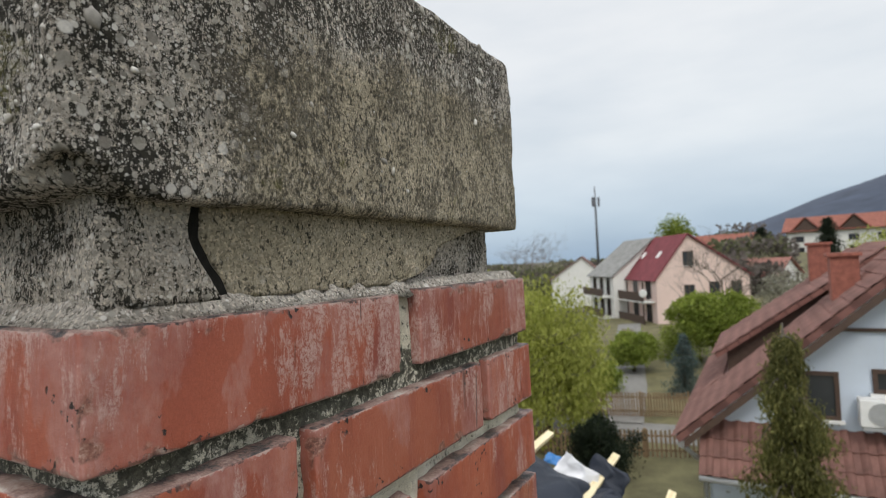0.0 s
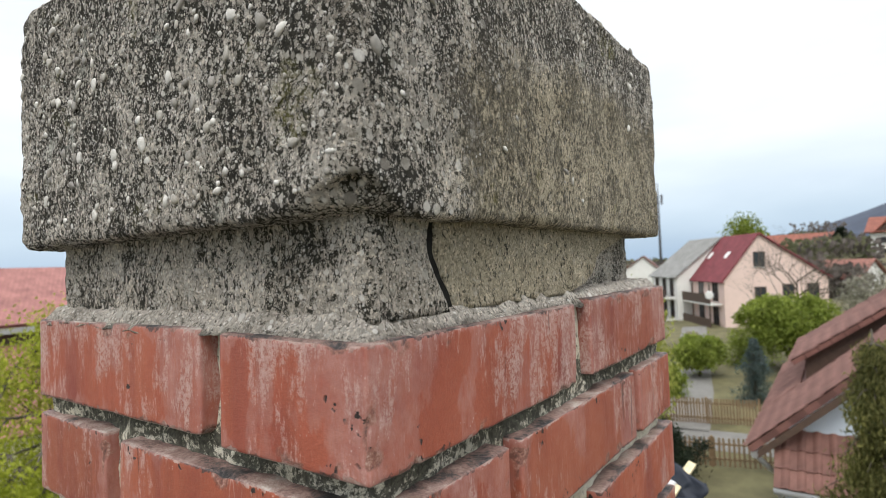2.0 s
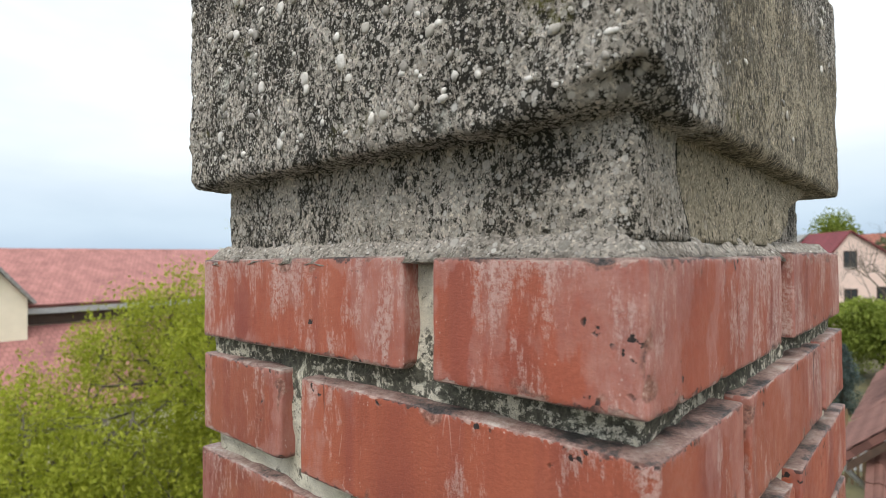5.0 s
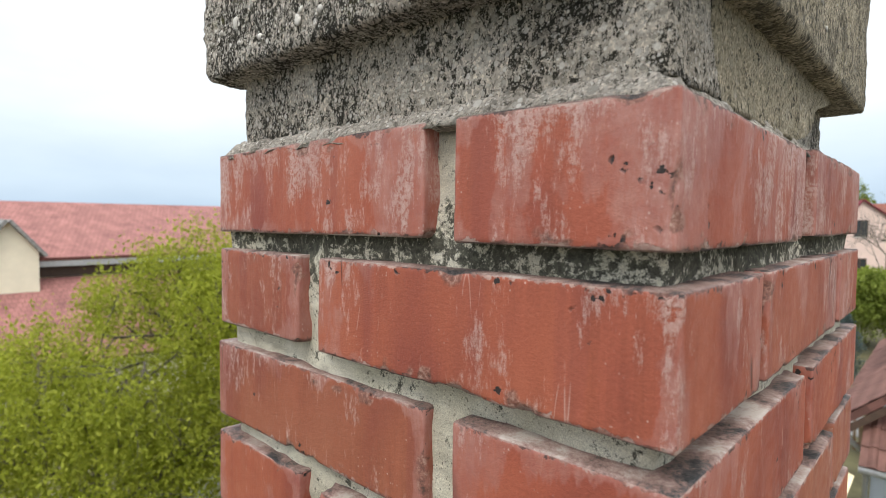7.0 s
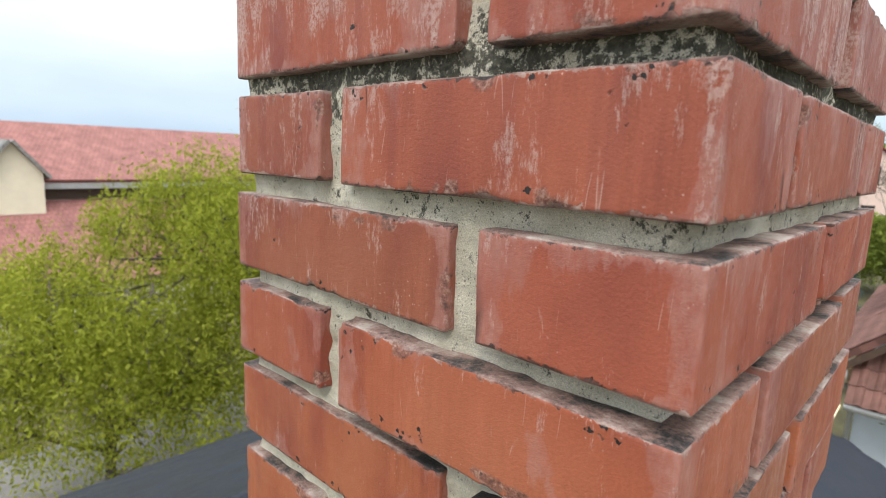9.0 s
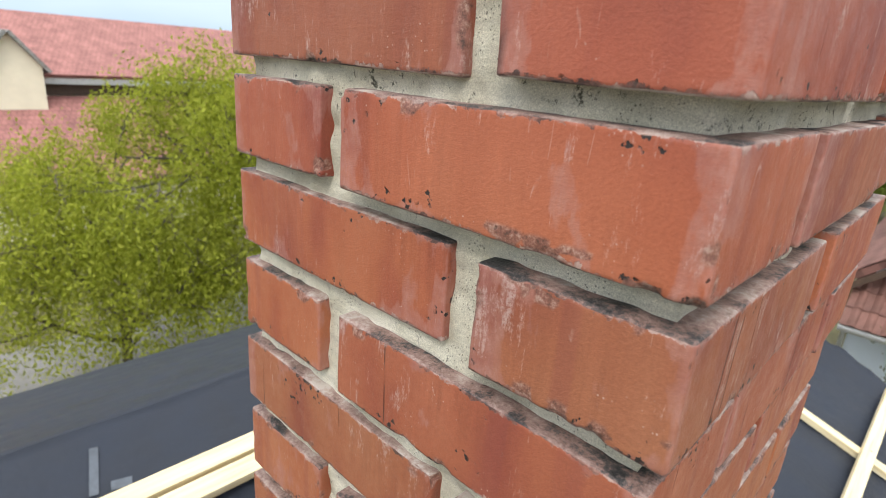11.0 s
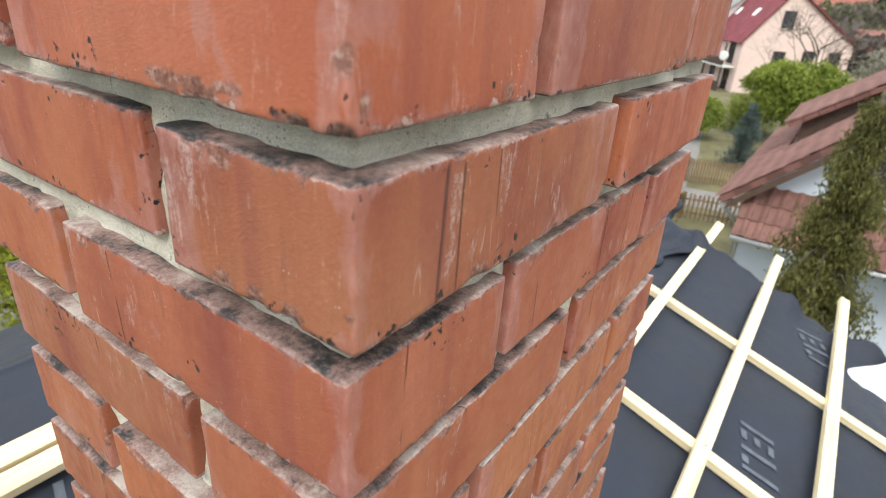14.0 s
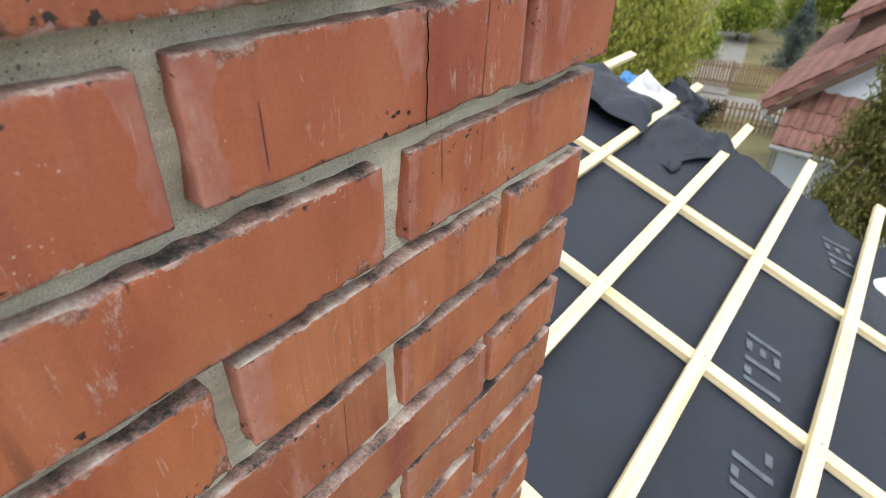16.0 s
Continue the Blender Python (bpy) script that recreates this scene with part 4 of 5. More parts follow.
part("downpipe", tube_bm([(-0.42, -0.3, 4.9), (-0.20, -0.1, 4.62), (-0.06, -0.06, 4.5), (-0.06, -0.06, 0.2)], [0.045] * 4), M_GUTTER, nh)
# broad dormer standing out of the slope
dorm = slab("dormer_roof", (0.1, 6.15), (3.45, 8.50), 2.5, 6.6, 0.10, M_BROWNTILE, nh)
tiled(dorm, (0.1, 6.15), (3.45, 8.50), 2.5, 6.55, 0.10, M_TILE, 100)
part("dormer_cheek", prism_bm([(0.3, 6.26), (3.3, 8.36), (0.35, 5.70), (0.3, 5.62)], 2.75, 6.4), M_DARKWOOD, nh, "dark boarded dormer side")
for yl in (1.4, 3.6):
    part("roof_ladder_rail", box_bm(2.2, 2.26, yl, yl + 0.9, 7.43, 7.52), M_GUTTER, nh)
# roof chimney
for cx, cy, zb, zt in ((2.50, 0.9, 6.80, 8.46), (2.40, 4.6, 7.0, 8.72)):
    stack = part("chimney", box_bm(cx - 0.23, cx + 0.23, cy, cy + 0.5, zb, zt, 0.01), M_STACK, nh, "red brick chimney")
    part("chimney_cap", box_bm(cx - 0.28, cx + 0.28, cy - 0.05, cy + 0.55, zt, zt + 0.07, 0.01), M_STACK, stack)
    part("flashing", prism_bm([(cx - 0.30, zb + 0.45), (cx + 0.30, zb + 1.02), (cx + 0.30, zb + 1.10), (cx - 0.30, zb + 0.53)], cy - 0.04, cy), M_GUTTER, stack, "pale metal flashing")
ac = tagged(new("air_conditioner"), "white outdoor air conditioning unit on house wall", "air conditioner")
part("casing", box_bm(0.73, 1.48, 11.62, 11.94, 5.56, 6.02, 0.02), M_WHITE, ac, where=pose(0.86, 0, 0))
part("fan_grille", tube_bm([(1.90, 11.615, 5.79), (1.90, 11.60, 5.79)], [0.19, 0.19], 20), M_GUTTER, ac)
part("bracket", box_bm(1.62, 2.30, 11.62, 12.0, 5.50, 5.555), M_GUTTER, ac)

# pink house, far across the lane
ph = house("pink_house", "pale pink two-storey house with maroon roof and balconies", pose(-9.0, 59.3, 0, 0, 0, 32), 9.7, 10.0, 6.4, 10.7, 3.4, M_PINKWALL, M_MAROON, 1.6, 0.3)
for x, z in ((3.4, 7.5), (3.4, 4.1), (6.0, 4.3), (8.3, 4.3)):
    window(ph, x, z, 1.1, 1.5, 0.0, -1, M_DARKWOOD)
for z in (4.0, 1.6):
    part("balcony", box_bm(-1.2, 0.0, 0.6, 9.4, z - 0.15, z), M_GREYWALL, ph)
    part("railing", box_bm(-1.2, -1.13, 0.6, 9.4, z + 0.01, z + 0.95), M_DARKWOOD, ph)
    for y in (2.0, 5.5, 8.5):
        window(ph, y, z + 0.15, 1.3, 1.9, 0.0, -1, M_DARKWOOD, None, "y")
for y in (0.7, 5.0, 9.2):
    part("post", box_bm(-1.18, -1.06, y, y + 0.12, 1.6, 6.0), M_DARKWOOD, ph)
part("satellite_dish", tube_bm([(-1.3, 0.3, 4.9), (-1.38, 0.22, 4.9)], [0.42, 0.36], 16), M_WHITE, ph)
for y in (2.5, 6.5):
    slab("skylight", (1.5, 8.42), (2.0, 9.05), y, y + 0.7, 0.1, M_WHITE, ph)

gh = house("grey_roof_house", "off-white house with grey roof and balcony", pose(-14.6, 65.0, 0, 0, 0, 32), 9.6, 8.6, 6.6, 10.7, 5.0, M_GREYWALL, M_GREYROOF, 1.8, 0.3)
for z in (4.2, 1.8):
    part("balcony", box_bm(-1.1, 0.0, 0.6, 8.2, z - 0.15, z), M_GREYWALL, gh)
    part("railing", box_bm(-1.1, -1.05, 0.6, 8.2, z + 0.01, z + 0.9), M_DARKWOOD, gh)
    for y in (1.6, 4.0, 6.6):
        window(gh, y, z + 0.1, 1.2, 2.0, 0.0, -1, M_DARKWOOD, None, "y")
wh = house("white_house", "small white house with dull red roof", pose(-27.0, 80.0, 0, 0, 0, 14), 8.0, 10.0, 5.8, 9.0, 4.5, M_GREYWALL, M_BROWNTILE, 2.4, 0.3)

# hall with a long red roof on the other side
hall = tagged(new("hall"), "long cream hall with red tiled roofs", "building")
hall.matrix_basis = pose(-32, 4, 0, 0, 0, 0)
part("wall", box_bm(-12, -0.4, 0.3, 30, -0.5, 6.6), M_CREAM, hall)
for a, b in (((0.2, 6.45), (-6, 9.25)), ((-12.2, 6.45), (-6, 9.25))):
    slab("roof", a, b, 0.6, 30, 0.15, M_HALLTILE, hall)
part("fascia", box_bm(0.02, 0.18, 0.9, 30, 6.15, 6.42), M_GUTTER, hall)
part("window_band", box_bm(-0.42, -0.30, 2.0, 28, 5.6, 6.1), M_DARKWOOD, hall)
slab("lower_roof", (4.6, 2.2), (-0.3, 5.45), -14, 30, 0.15, M_HALLTILE, hall)
part("lower_wall", box_bm(-0.3, 4.1, -13.8, 29.8, -0.5, 2.15), M_CREAM, hall)
part("cross_gable", prism_bm([(-0.35, 2.0), (1.95, 2.0), (1.95, 6.9), (0.8, 8.3), (-0.35, 6.9)], -0.6, 5), M_CREAM, hall, "", pose(0, 0, 0, 0, 0, 90))
for a in (2.15, -0.55):
    sl = slab("gable_roof", (a, 6.66), (0.8, 8.32), -0.9, 5, 0.14, M_GREYROOF, hall, "grey slate gable roof")
    sl.matrix_basis = pose(0, 0, 0, 0, 0, 90)

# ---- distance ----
# the blue haze of distance is put into the hill's own colour
M_HAZY_HILL = plain_material("wooded hill", (0.046, 0.060, 0.092), 1.0, 0.3, 0.02)
verts, faces = [], []
na, nr = 90, 14
for a in range(na):
    az = radians(-6 + 70 * a / (na - 1))
    s = a / (na - 1)
    top = 265 * math.sin(min(1.0, s * 1.9) * math.pi / 2) ** 0.85 * (1 - 0.45 * max(0, s - 0.5)) + 6 * noise.noise((s * 14, 0, 0)) * min(1, s * 8)
    for b in range(nr):
        t = b / (nr - 1)
        rr = 1050 + 700 * t
        zz = 14 + top * math.sin(t * math.pi / 2) - 8
        verts.append((rr * math.sin(az), rr * math.cos(az), zz))
faces = [(a * nr + b, a * nr + b + 1, (a + 1) * nr + b + 1, (a + 1) * nr + b) for a in range(na - 1) for b in range(nr - 1)]
tagged(part("backdrop", mesh_of("backdrop", verts, faces, True), M_HAZY_HILL, None, "wooded hill in the distance, coloured dark blue for haze"), kind="structure")

# mast
M_MAST = plain_material("dull grey mast steel", (0.14, 0.15, 0.17), 0.6, 0.2, 1.0)
mast = tagged(new("phone_mast"), "slim grey lattice phone mast with antennas", "mast")
part("pole", tube_bm([(-37, 148, 4), (-37, 148, 22), (-37, 148, 28)], [0.40, 0.26, 0.14]), M_MAST, mast)
for k in range(3):
    a = k * 2.09
    part("antenna", box_bm(-0.25, 0.25, -0.15, 0.15, 22.5, 25.0), M_MAST, mast, where=pose(-37 + 0.9 * math.cos(a), 148 + 0.9 * math.sin(a), 0))
    part("antenna_arm", tube_bm([(-37, 148, 23.5), (-37 + 0.9 * math.cos(a), 148 + 0.9 * math.sin(a), 23.5)], [0.07, 0.07], 6), M_GUTTER, mast)


# ---- trees and shrubs ----
M_BARK = plain_material("grey-brown bark", (0.10, 0.085, 0.065), 0.9, 0.35, 14, 0.004)


def leaf_mesh(name, points, size, rng, droop=0.0, slim=0.45):
    """Small bent leaves, two triangles each, at the points."""
    n = len(points)
    p = np.asarray(points)
    d = rng.normal(size=(n, 3))
    d[:, 2] -= droop * 2
    d /= np.linalg.norm(d, axis=1, keepdims=True)
    s = np.cross(d, rng.normal(size=(n, 3)))
    s /= np.linalg.norm(s, axis=1, keepdims=True) + 1e-9
    up = np.cross(d, s)
    ln = size * rng.uniform(0.6, 1.4, (n, 1))
    v = np.stack([p, p + d * ln * 0.5 + s * ln * slim * 0.5 + up * ln * 0.1, p + d * ln, p + d * ln * 0.5 - s * ln * slim * 0.5 + up * ln * 0.1], 1).reshape(-1, 3)
    k = np.arange(n)[:, None] * 4
    f = np.concatenate([k + [0, 1, 2], k + [0, 2, 3]])
    return mesh_of(name, v, f)


def limb(start, ahead, length, r, depth, rng, segs, tips):
    """Grow a limb and its forks; collects tube segments and twig points."""
    pts, p, d = [Vector(start)], Vector(start), Vector(ahead).normalized()
    n = 4
    for k in range(n):
        d = (d + Vector(rng.normal(size=3)) * 0.16 + Vector((0, 0, 0.05))).normalized()
        p = p + d * length / n
        pts.append(p.copy())
    segs.append((pts, [r * (1 - 0.55 * k / n) for k in range(n + 1)]))
    if depth == 0:
        tips.extend(pts[1:])
        return
    for k in range(rng.integers(3, 5)):
        at = pts[rng.integers(2, n + 1)]
        side = Vector(rng.normal(size=3))
        nd = (d * 0.75 + side.normalized() * 0.75).normalized()
        limb(at, nd, length * rng.uniform(0.55, 0.8), r * 0.5, depth - 1, rng, segs, tips)


def tree(name, label, x, y, height, radius, leaves, size, material, seed, droop=0.0, trunk=0.25, start=0.3, hang=0.0, depth=3, bare=False, bark=None, clumps=0):
    rng = np.random.default_rng(seed)
    z0 = ground_z(x, y) - 0.05
    t = tagged(new(name), label, "tree")
    t.matrix_basis = pose(x, y, z0)
    segs, tips = [], []
    top = height * 0.55
    trunk_pts = [(0, 0, 0), (0.05, 0.03, height * start * 0.6), (rng.normal() * 0.1, rng.normal() * 0.1, height * start), (rng.normal() * 0.2, rng.normal() * 0.2, top)]
    segs.append((trunk_pts, [trunk, trunk * 0.8, trunk * 0.7, trunk * 0.3]))
    for k in range(9):
        a = k * 2.4 + rng.uniform(-0.3, 0.3)
        h = height * start + (top - height * start) * k / 8
        limb((0, 0, h), (math.cos(a), math.sin(a), rng.uniform(0.5, 1.2)), radius * rng.uniform(0.45, 0.7), trunk * 0.4, depth, rng, segs, tips)
    c = np.array([0, 0, height * 0.60])
    half = np.array([radius, radius, height * 0.40])

    def kept(p):
        """Draws limbs that reach too far back into the crown."""
        q = Vector([(a - b) / h for a, b, h in zip(p, c, half)])
        if bare or q.length < 0.9 or p[2] < height * start:
            return p
        q *= 0.9 / q.length
        return Vector([b + a * h for a, b, h in zip(q, c, half)])
    bm = bmesh.new()
    for pts, radii in segs:
        pts = [kept(p) for p in pts]
        pts = [p for k, p in enumerate(pts) if k == 0 or (Vector(p) - Vector(pts[k - 1])).length > 0.02]
        radii = radii[:len(pts)]
        if len(pts) < 2:
            continue
        tube_bm(pts, radii, 5 if radii[0] < 0.1 else 8, bm)
    part("trunk", bm, bark or M_BARK, t)
    if bare:
        return t
    tips = np.array([tuple(p) for p in tips])
    # keep the crown in an uneven round of the wanted size
    out = (tips - c) / half
    ln = np.linalg.norm(out, axis=1, keepdims=True)
    tips = c + out / np.maximum(1, ln) * half
    if clumps:
        tips = tips[rng.choice(len(tips), min(clumps, len(tips)), replace=False)]
    extra = rng.normal(size=(len(tips) // (2 if clumps else 1), 3))
    extra = c + extra / np.linalg.norm(extra, axis=1, keepdims=True) * half * rng.uniform(0.35, 1.0, (len(extra), 1)) * (0.75 + 0.35 * vnoise(extra * 2 + 9, 1.0, seed)[:, None])
    hubs = np.concatenate([tips, extra])
    pick = hubs[rng.integers(0, len(hubs), leaves)]
    pts = pick + rng.normal(size=(leaves, 3)) * radius * 0.075
    if clumps:
        # feathery sprays: each leaf lies along one of a few twigs that leave its clump
        lean = np.random.default_rng(seed + 1).normal(size=(len(hubs) * 6, 3)) * np.array([1.0, 1.0, 0.55]) + np.array([0, 0, 0.12])
        which = rng.integers(0, len(hubs), leaves)
        twig = lean[which * 6 + rng.integers(0, 6, leaves)] * radius * 0.16
        pts = hubs[which] + twig * rng.random((leaves, 1)) + rng.normal(size=(leaves, 3)) * radius * 0.022
        pick = hubs[which]
    if hang:
        pts[:, 2] -= hang * rng.random(leaves) ** 1.5 * np.clip(np.linalg.norm(pick[:, :2], axis=1) / radius, 0.1, 1)
        pts[:, 2] = np.maximum(pts[:, 2], 0.4)
    inside = np.linalg.norm((pts - c) / (half * 1.06 + np.array([0, 0, hang * 0.5])), axis=1) < 1
    part("crown", leaf_mesh("crown", pts[inside], size, rng, droop), material, t)
    return t


def conifer(name, label, x, y, height, radius, leaves, size, material, seed, droop=0.6, power=1.0):
    """Whorls of sagging branches set with needle sprays."""
    rng = np.random.default_rng(seed)
    t = tagged(new(name), label, "tree")
    t.matrix_basis = pose(x, y, ground_z(x, y) - 0.05)
    bm = tube_bm([(0, 0, 0), (0, 0, height * 0.5), (0, 0, height * 0.97)], [radius * 0.12, radius * 0.07, 0.01], 8)
    pts = []
    whorls = int(height / 0.28)
    per = max(6, leaves // (whorls * 7))
    for k in range(whorls):
        h = height * (0.06 + 0.92 * k / whorls)
        reach = radius * (1 - h / height) ** power * rng.uniform(0.55, 1.3) + 0.05
        for b in range(7):
            a = rng.uniform(0, 6.283)
            ln = reach * rng.uniform(0.45, 1.3)
            end = (ln * math.cos(a), ln * math.sin(a), h - ln * 0.35 * droop)
            midp = (end[0] * 0.5, end[1] * 0.5, h + ln * 0.02)
            tube_bm([(0, 0, h), midp, end], [0.012 + radius * 0.012, 0.01, 0.004], 4, bm)
            s = rng.random(per) ** 0.7
            q = np.stack([end[0] * s, end[1] * s, h - ln * 0.35 * droop * s * s], 1) + rng.normal(size=(per, 3)) * (0.04 + 0.06 * reach)
            q[:, 2] -= rng.random(per) * 0.25 * droop
            pts.append(q)
    part("trunk", bm, M_BARK, t)
    part("crown", leaf_mesh("crown", np.concatenate(pts), size, rng, droop, 0.3), material, t)
    return t


M_LEAF_ASH = foliage_material("young yellow-green leaves", (0.24, 0.285, 0.022), (0.42, 0.45, 0.06))
M_LEAF_WILLOW = foliage_material("willow leaves", (0.26, 0.29, 0.05), (0.48, 0.50, 0.14))
M_LEAF_GREEN = foliage_material("spring green leaves", (0.12, 0.17, 0.02), (0.34, 0.40, 0.08))
M_NEEDLE = foliage_material("dark olive needles", (0.06, 0.068, 0.018), (0.27, 0.26, 0.09))
M_NEEDLE_BLUE = foliage_material("blue-green needles", (0.06, 0.09, 0.085), (0.19, 0.25, 0.23))
M_YEW = foliage_material("dark yew needles", (0.012, 0.02, 0.012), (0.035, 0.05, 0.025))
M_BLOSSOM = foliage_material("pale blossom", (0.16, 0.16, 0.10), (0.45, 0.43, 0.36))

tree("tree", "tall broad tree in fresh yellow-green leaf", -13.3, 8.0, 8.9, 4.9, 120000, 0.095, M_LEAF_ASH, 11, 0.4, 0.22, 0.18, 1.4, clumps=330)
tree("tree", "low shrubby tree in fresh yellow-green leaf", -13.4, 3.2, 6.4, 3.8, 70000, 0.09, M_LEAF_ASH, 12, 0.4, 0.16, 0.15, 2.0, clumps=260)
tree("willow", "yellow-green weeping willow with hanging twigs", -8.5, 24.0, 7.7, 3.1, 24000, 0.19, M_LEAF_WILLOW, 21, 1.6, 0.16, 0.22, 4.6)
tree("willow", "pale green weeping willow behind a fence", -13.5, 27.5, 8.0, 3.6, 26000, 0.18, M_LEAF_WILLOW, 22, 1.6, 0.18, 0.22, 3.4)
tree("tree", "round garden tree in bright green leaf", -2.6, 41.0, 4.9, 3.0, 20000, 0.22, M_LEAF_GREEN, 31, 0.2, 0.14, 0.2, 0.3)
tree("tree", "garden tree in bright green leaf", -7.4, 38.0, 2.6, 1.8, 9000, 0.2, M_LEAF_GREEN, 32, 0.2, 0.1, 0.2, 0.3)
tree("tree", "blossoming fruit tree with pale flowers", 2.6, 46.0, 6.0, 3.4, 12000, 0.2, M_BLOSSOM, 33, 0.1, 0.12, 0.2, 0.0)
tree("tree", "tree in fresh light green leaf", 10.0, 60.0, 9.0, 4.0, 12000, 0.3, M_LEAF_WILLOW, 34, 0.6, 0.15, 0.2, 1.0)
# grey bark for far trees, its colour lightened to stand for haze
M_HAZEBARK = plain_material("grey bark paled by haze", (0.24, 0.22, 0.20), 0.9, 0.2, 2)
tree("bare_tree", "leafless grey-brown tree in a garden", -2.4, 48.0, 9.6, 5.0, 0, 0.1, None, 41, 0, 0.16, 0.25, depth=3, bare=True)
for k, (az, d, h) in enumerate(((-20.6, 118, 20), (-19.3, 125, 18.5), (-22.4, 130, 17), (-9.0, 110, 9), (-11.4, 115, 9.5), (2.0, 70, 6.0))):
    tree("bare_tree", "tall leafless tree far off", d * math.sin(radians(az)), d * math.cos(radians(az)), h * 0.95, h * 0.30, 0, 0.1, None, 50 + k, 0, 0.16, 0.3, depth=3, bare=True, bark=M_HAZEBARK)
conifer("spruce", "drooping olive-green conifer beside the house", 0.45, 8.1, 7.9, 2.1, 90000, 0.065, M_NEEDLE, 61, 1.1, 1.05)
conifer("spruce", "young blue-green spruce in a garden", -3.7, 33.0, 3.7, 1.25, 9000, 0.13, M_NEEDLE_BLUE, 62, 0.5, 0.8)
conifer("conifer", "dark conifer far off", 0.6, 120, 8.5, 3.2, 6000, 0.5, M_YEW, 63, 0.3, 0.6)
conifer("conifer", "dark conifer far off", 11.5, 125, 9.5, 3.0, 6000, 0.5, M_YEW, 64, 0.3, 0.6)
tree("tree", "round green tree above the roofs", -11.6, 96.0, 12.3, 3.4, 9000, 0.4, M_LEAF_GREEN, 65, 0.1, 0.2, 0.2)


def shrub(label, x, y, h, r, leaves, size, material, seed, spikes=9):
    rng = np.random.default_rng(seed)
    t = tagged(new("shrub"), label, "shrub")
    t.matrix_basis = pose(x, y, ground_z(x, y) - 0.05)
    pts, bm = [], bmesh.new()
    for k in range(spikes):
        a, lean = rng.uniform(0, 6.283), rng.uniform(0.1, 1.0)
        end = np.array([r * lean * math.cos(a), r * lean * math.sin(a), h * rng.uniform(0.7, 1.05) * (1 - 0.25 * lean)])
        tube_bm([(0, 0, 0), tuple(end * 0.5), tuple(end)], [0.04, 0.025, 0.008], 5, bm)
        s = rng.random(leaves // spikes) ** 0.8
        wide = 0.24 * r * (1.25 - s)[:, None]
        pts.append(end[None] * s[:, None] + rng.normal(size=(len(s), 3)) * wide)
    pts = np.concatenate(pts)
    pts[:, 2] = np.maximum(pts[:, 2], 0.05)
    part("stems", bm, M_BARK, t)
    part("crown", leaf_mesh("crown", pts, size, rng, -0.4, 0.35), material, t)


shrub("dark green spreading yew shrub by the fence", -5.6, 21.4, 2.2, 1.7, 14000, 0.14, M_YEW, 71, 14)
shrub("dark olive conifer shrub in the garden", 0.0, 17.5, 1.6, 1.3, 6000, 0.13, M_NEEDLE, 72, 10)
shrub("leafy hedge shrub below the roof edge", -1.6, 13.0, 1.9, 1.0, 6000, 0.12, M_NEEDLE, 73, 10)
for k, (x, y, h, r) in enumerate(((-8, 33, 1.8, 1.6), (-10.5, 35, 2.2, 2.0), (-5.2, 43, 2.4, 2.4), (0.5, 36, 2.2, 2.0), (-13, 44, 3, 2.6), (-17, 52, 3.2, 3.0), (2.2, 31.5, 2.4, 1.6), (-1.2, 33.5, 2.0, 1.5), (-22, 60, 4, 3.5))):
    shrub("garden shrub in spring leaf", x, y, h, r, 5000, 0.17, (M_LEAF_GREEN, M_BLOSSOM, M_LEAF_GREEN, M_NEEDLE)[k % 4], 80 + k, 10)

# far woods and gardens along the horizon
rng = np.random.default_rng(5)
for mat, label, n in ((foliage_material("far spring woods", (0.09, 0.10, 0.05), (0.20, 0.20, 0.11)), "far belt of trees in early leaf", 70), (foliage_material("far bare woods", (0.10, 0.085, 0.075), (0.19, 0.165, 0.15)), "far belt of leafless trees", 70)):
    clumps = []
    for _ in range(n):
        az, d = radians(rng.uniform(-36, 0.5)), rng.uniform(85, 240)
        x, y = d * math.sin(az), d * math.cos(az)
        h = rng.uniform(2.5, 5.5) * (d / 120) ** 0.5
        q = np.clip(rng.normal(size=(900, 3)), -1.4, 1.4) * np.array([h * 0.75, h * 0.75, h * 0.42]) + np.array([x, y, ground_z(x, y) + h * 0.55])
        clumps.append(q)
    tagged(part("far_woods", leaf_mesh("far_woods", np.concatenate(clumps), 0.9, rng, 0, 0.8), mat, None, label), kind="stuff")

# ---- fences ----
def fence(label, a, b, h, gap, material):
    fz = tagged(new("fence"), label, "fence")
    a, b = Vector(a), Vector(b)
    d = b - a
    ln, yaw = d.length, math.degrees(math.atan2(d.y, d.x))
    fz.matrix_basis = pose(a.x, a.y, ground_z(a.x, a.y), 0, math.degrees(-math.atan2(ground_z(b.x, b.y) - ground_z(a.x, a.y), ln)), yaw)
    pale = bpy.data.meshes.new("pale")
    bm = prism_bm([(-0.04, 0.06), (0.04, 0.06), (0.04, h - 0.05), (0.0, h), (-0.04, h - 0.05)], -0.011, 0.011)
    bm.to_mesh(pale)
    bm.free()
    pale.materials.append(material)
    for k in range(int(ln / gap)):
        part("pale", pale, None, fz, "", pose(k * gap + 0.05, 0, random.uniform(-0.02, 0.02), 0, random.uniform(-1, 1), 0))
    for z in (0.28, h - 0.3):
        part("rail", box_bm(0, ln, 0.012, 0.05, z, z + 0.07), material, fz)
    for k in range(int(ln / 2.2) + 1):
        part("post", box_bm(k * 2.2 - 0.05, k * 2.2 + 0.05, 0.05, 0.14, -0.3, h + 0.02), material, fz)


M_FENCE = plain_material("weathered brown fence wood", (0.20, 0.135, 0.075), 0.85, 0.3, 5, 0.002)
fence("weathered brown picket fence along the lane", (-10.5, 21.5), (-1.0, 24.0), 1.15, 0.17, M_FENCE)
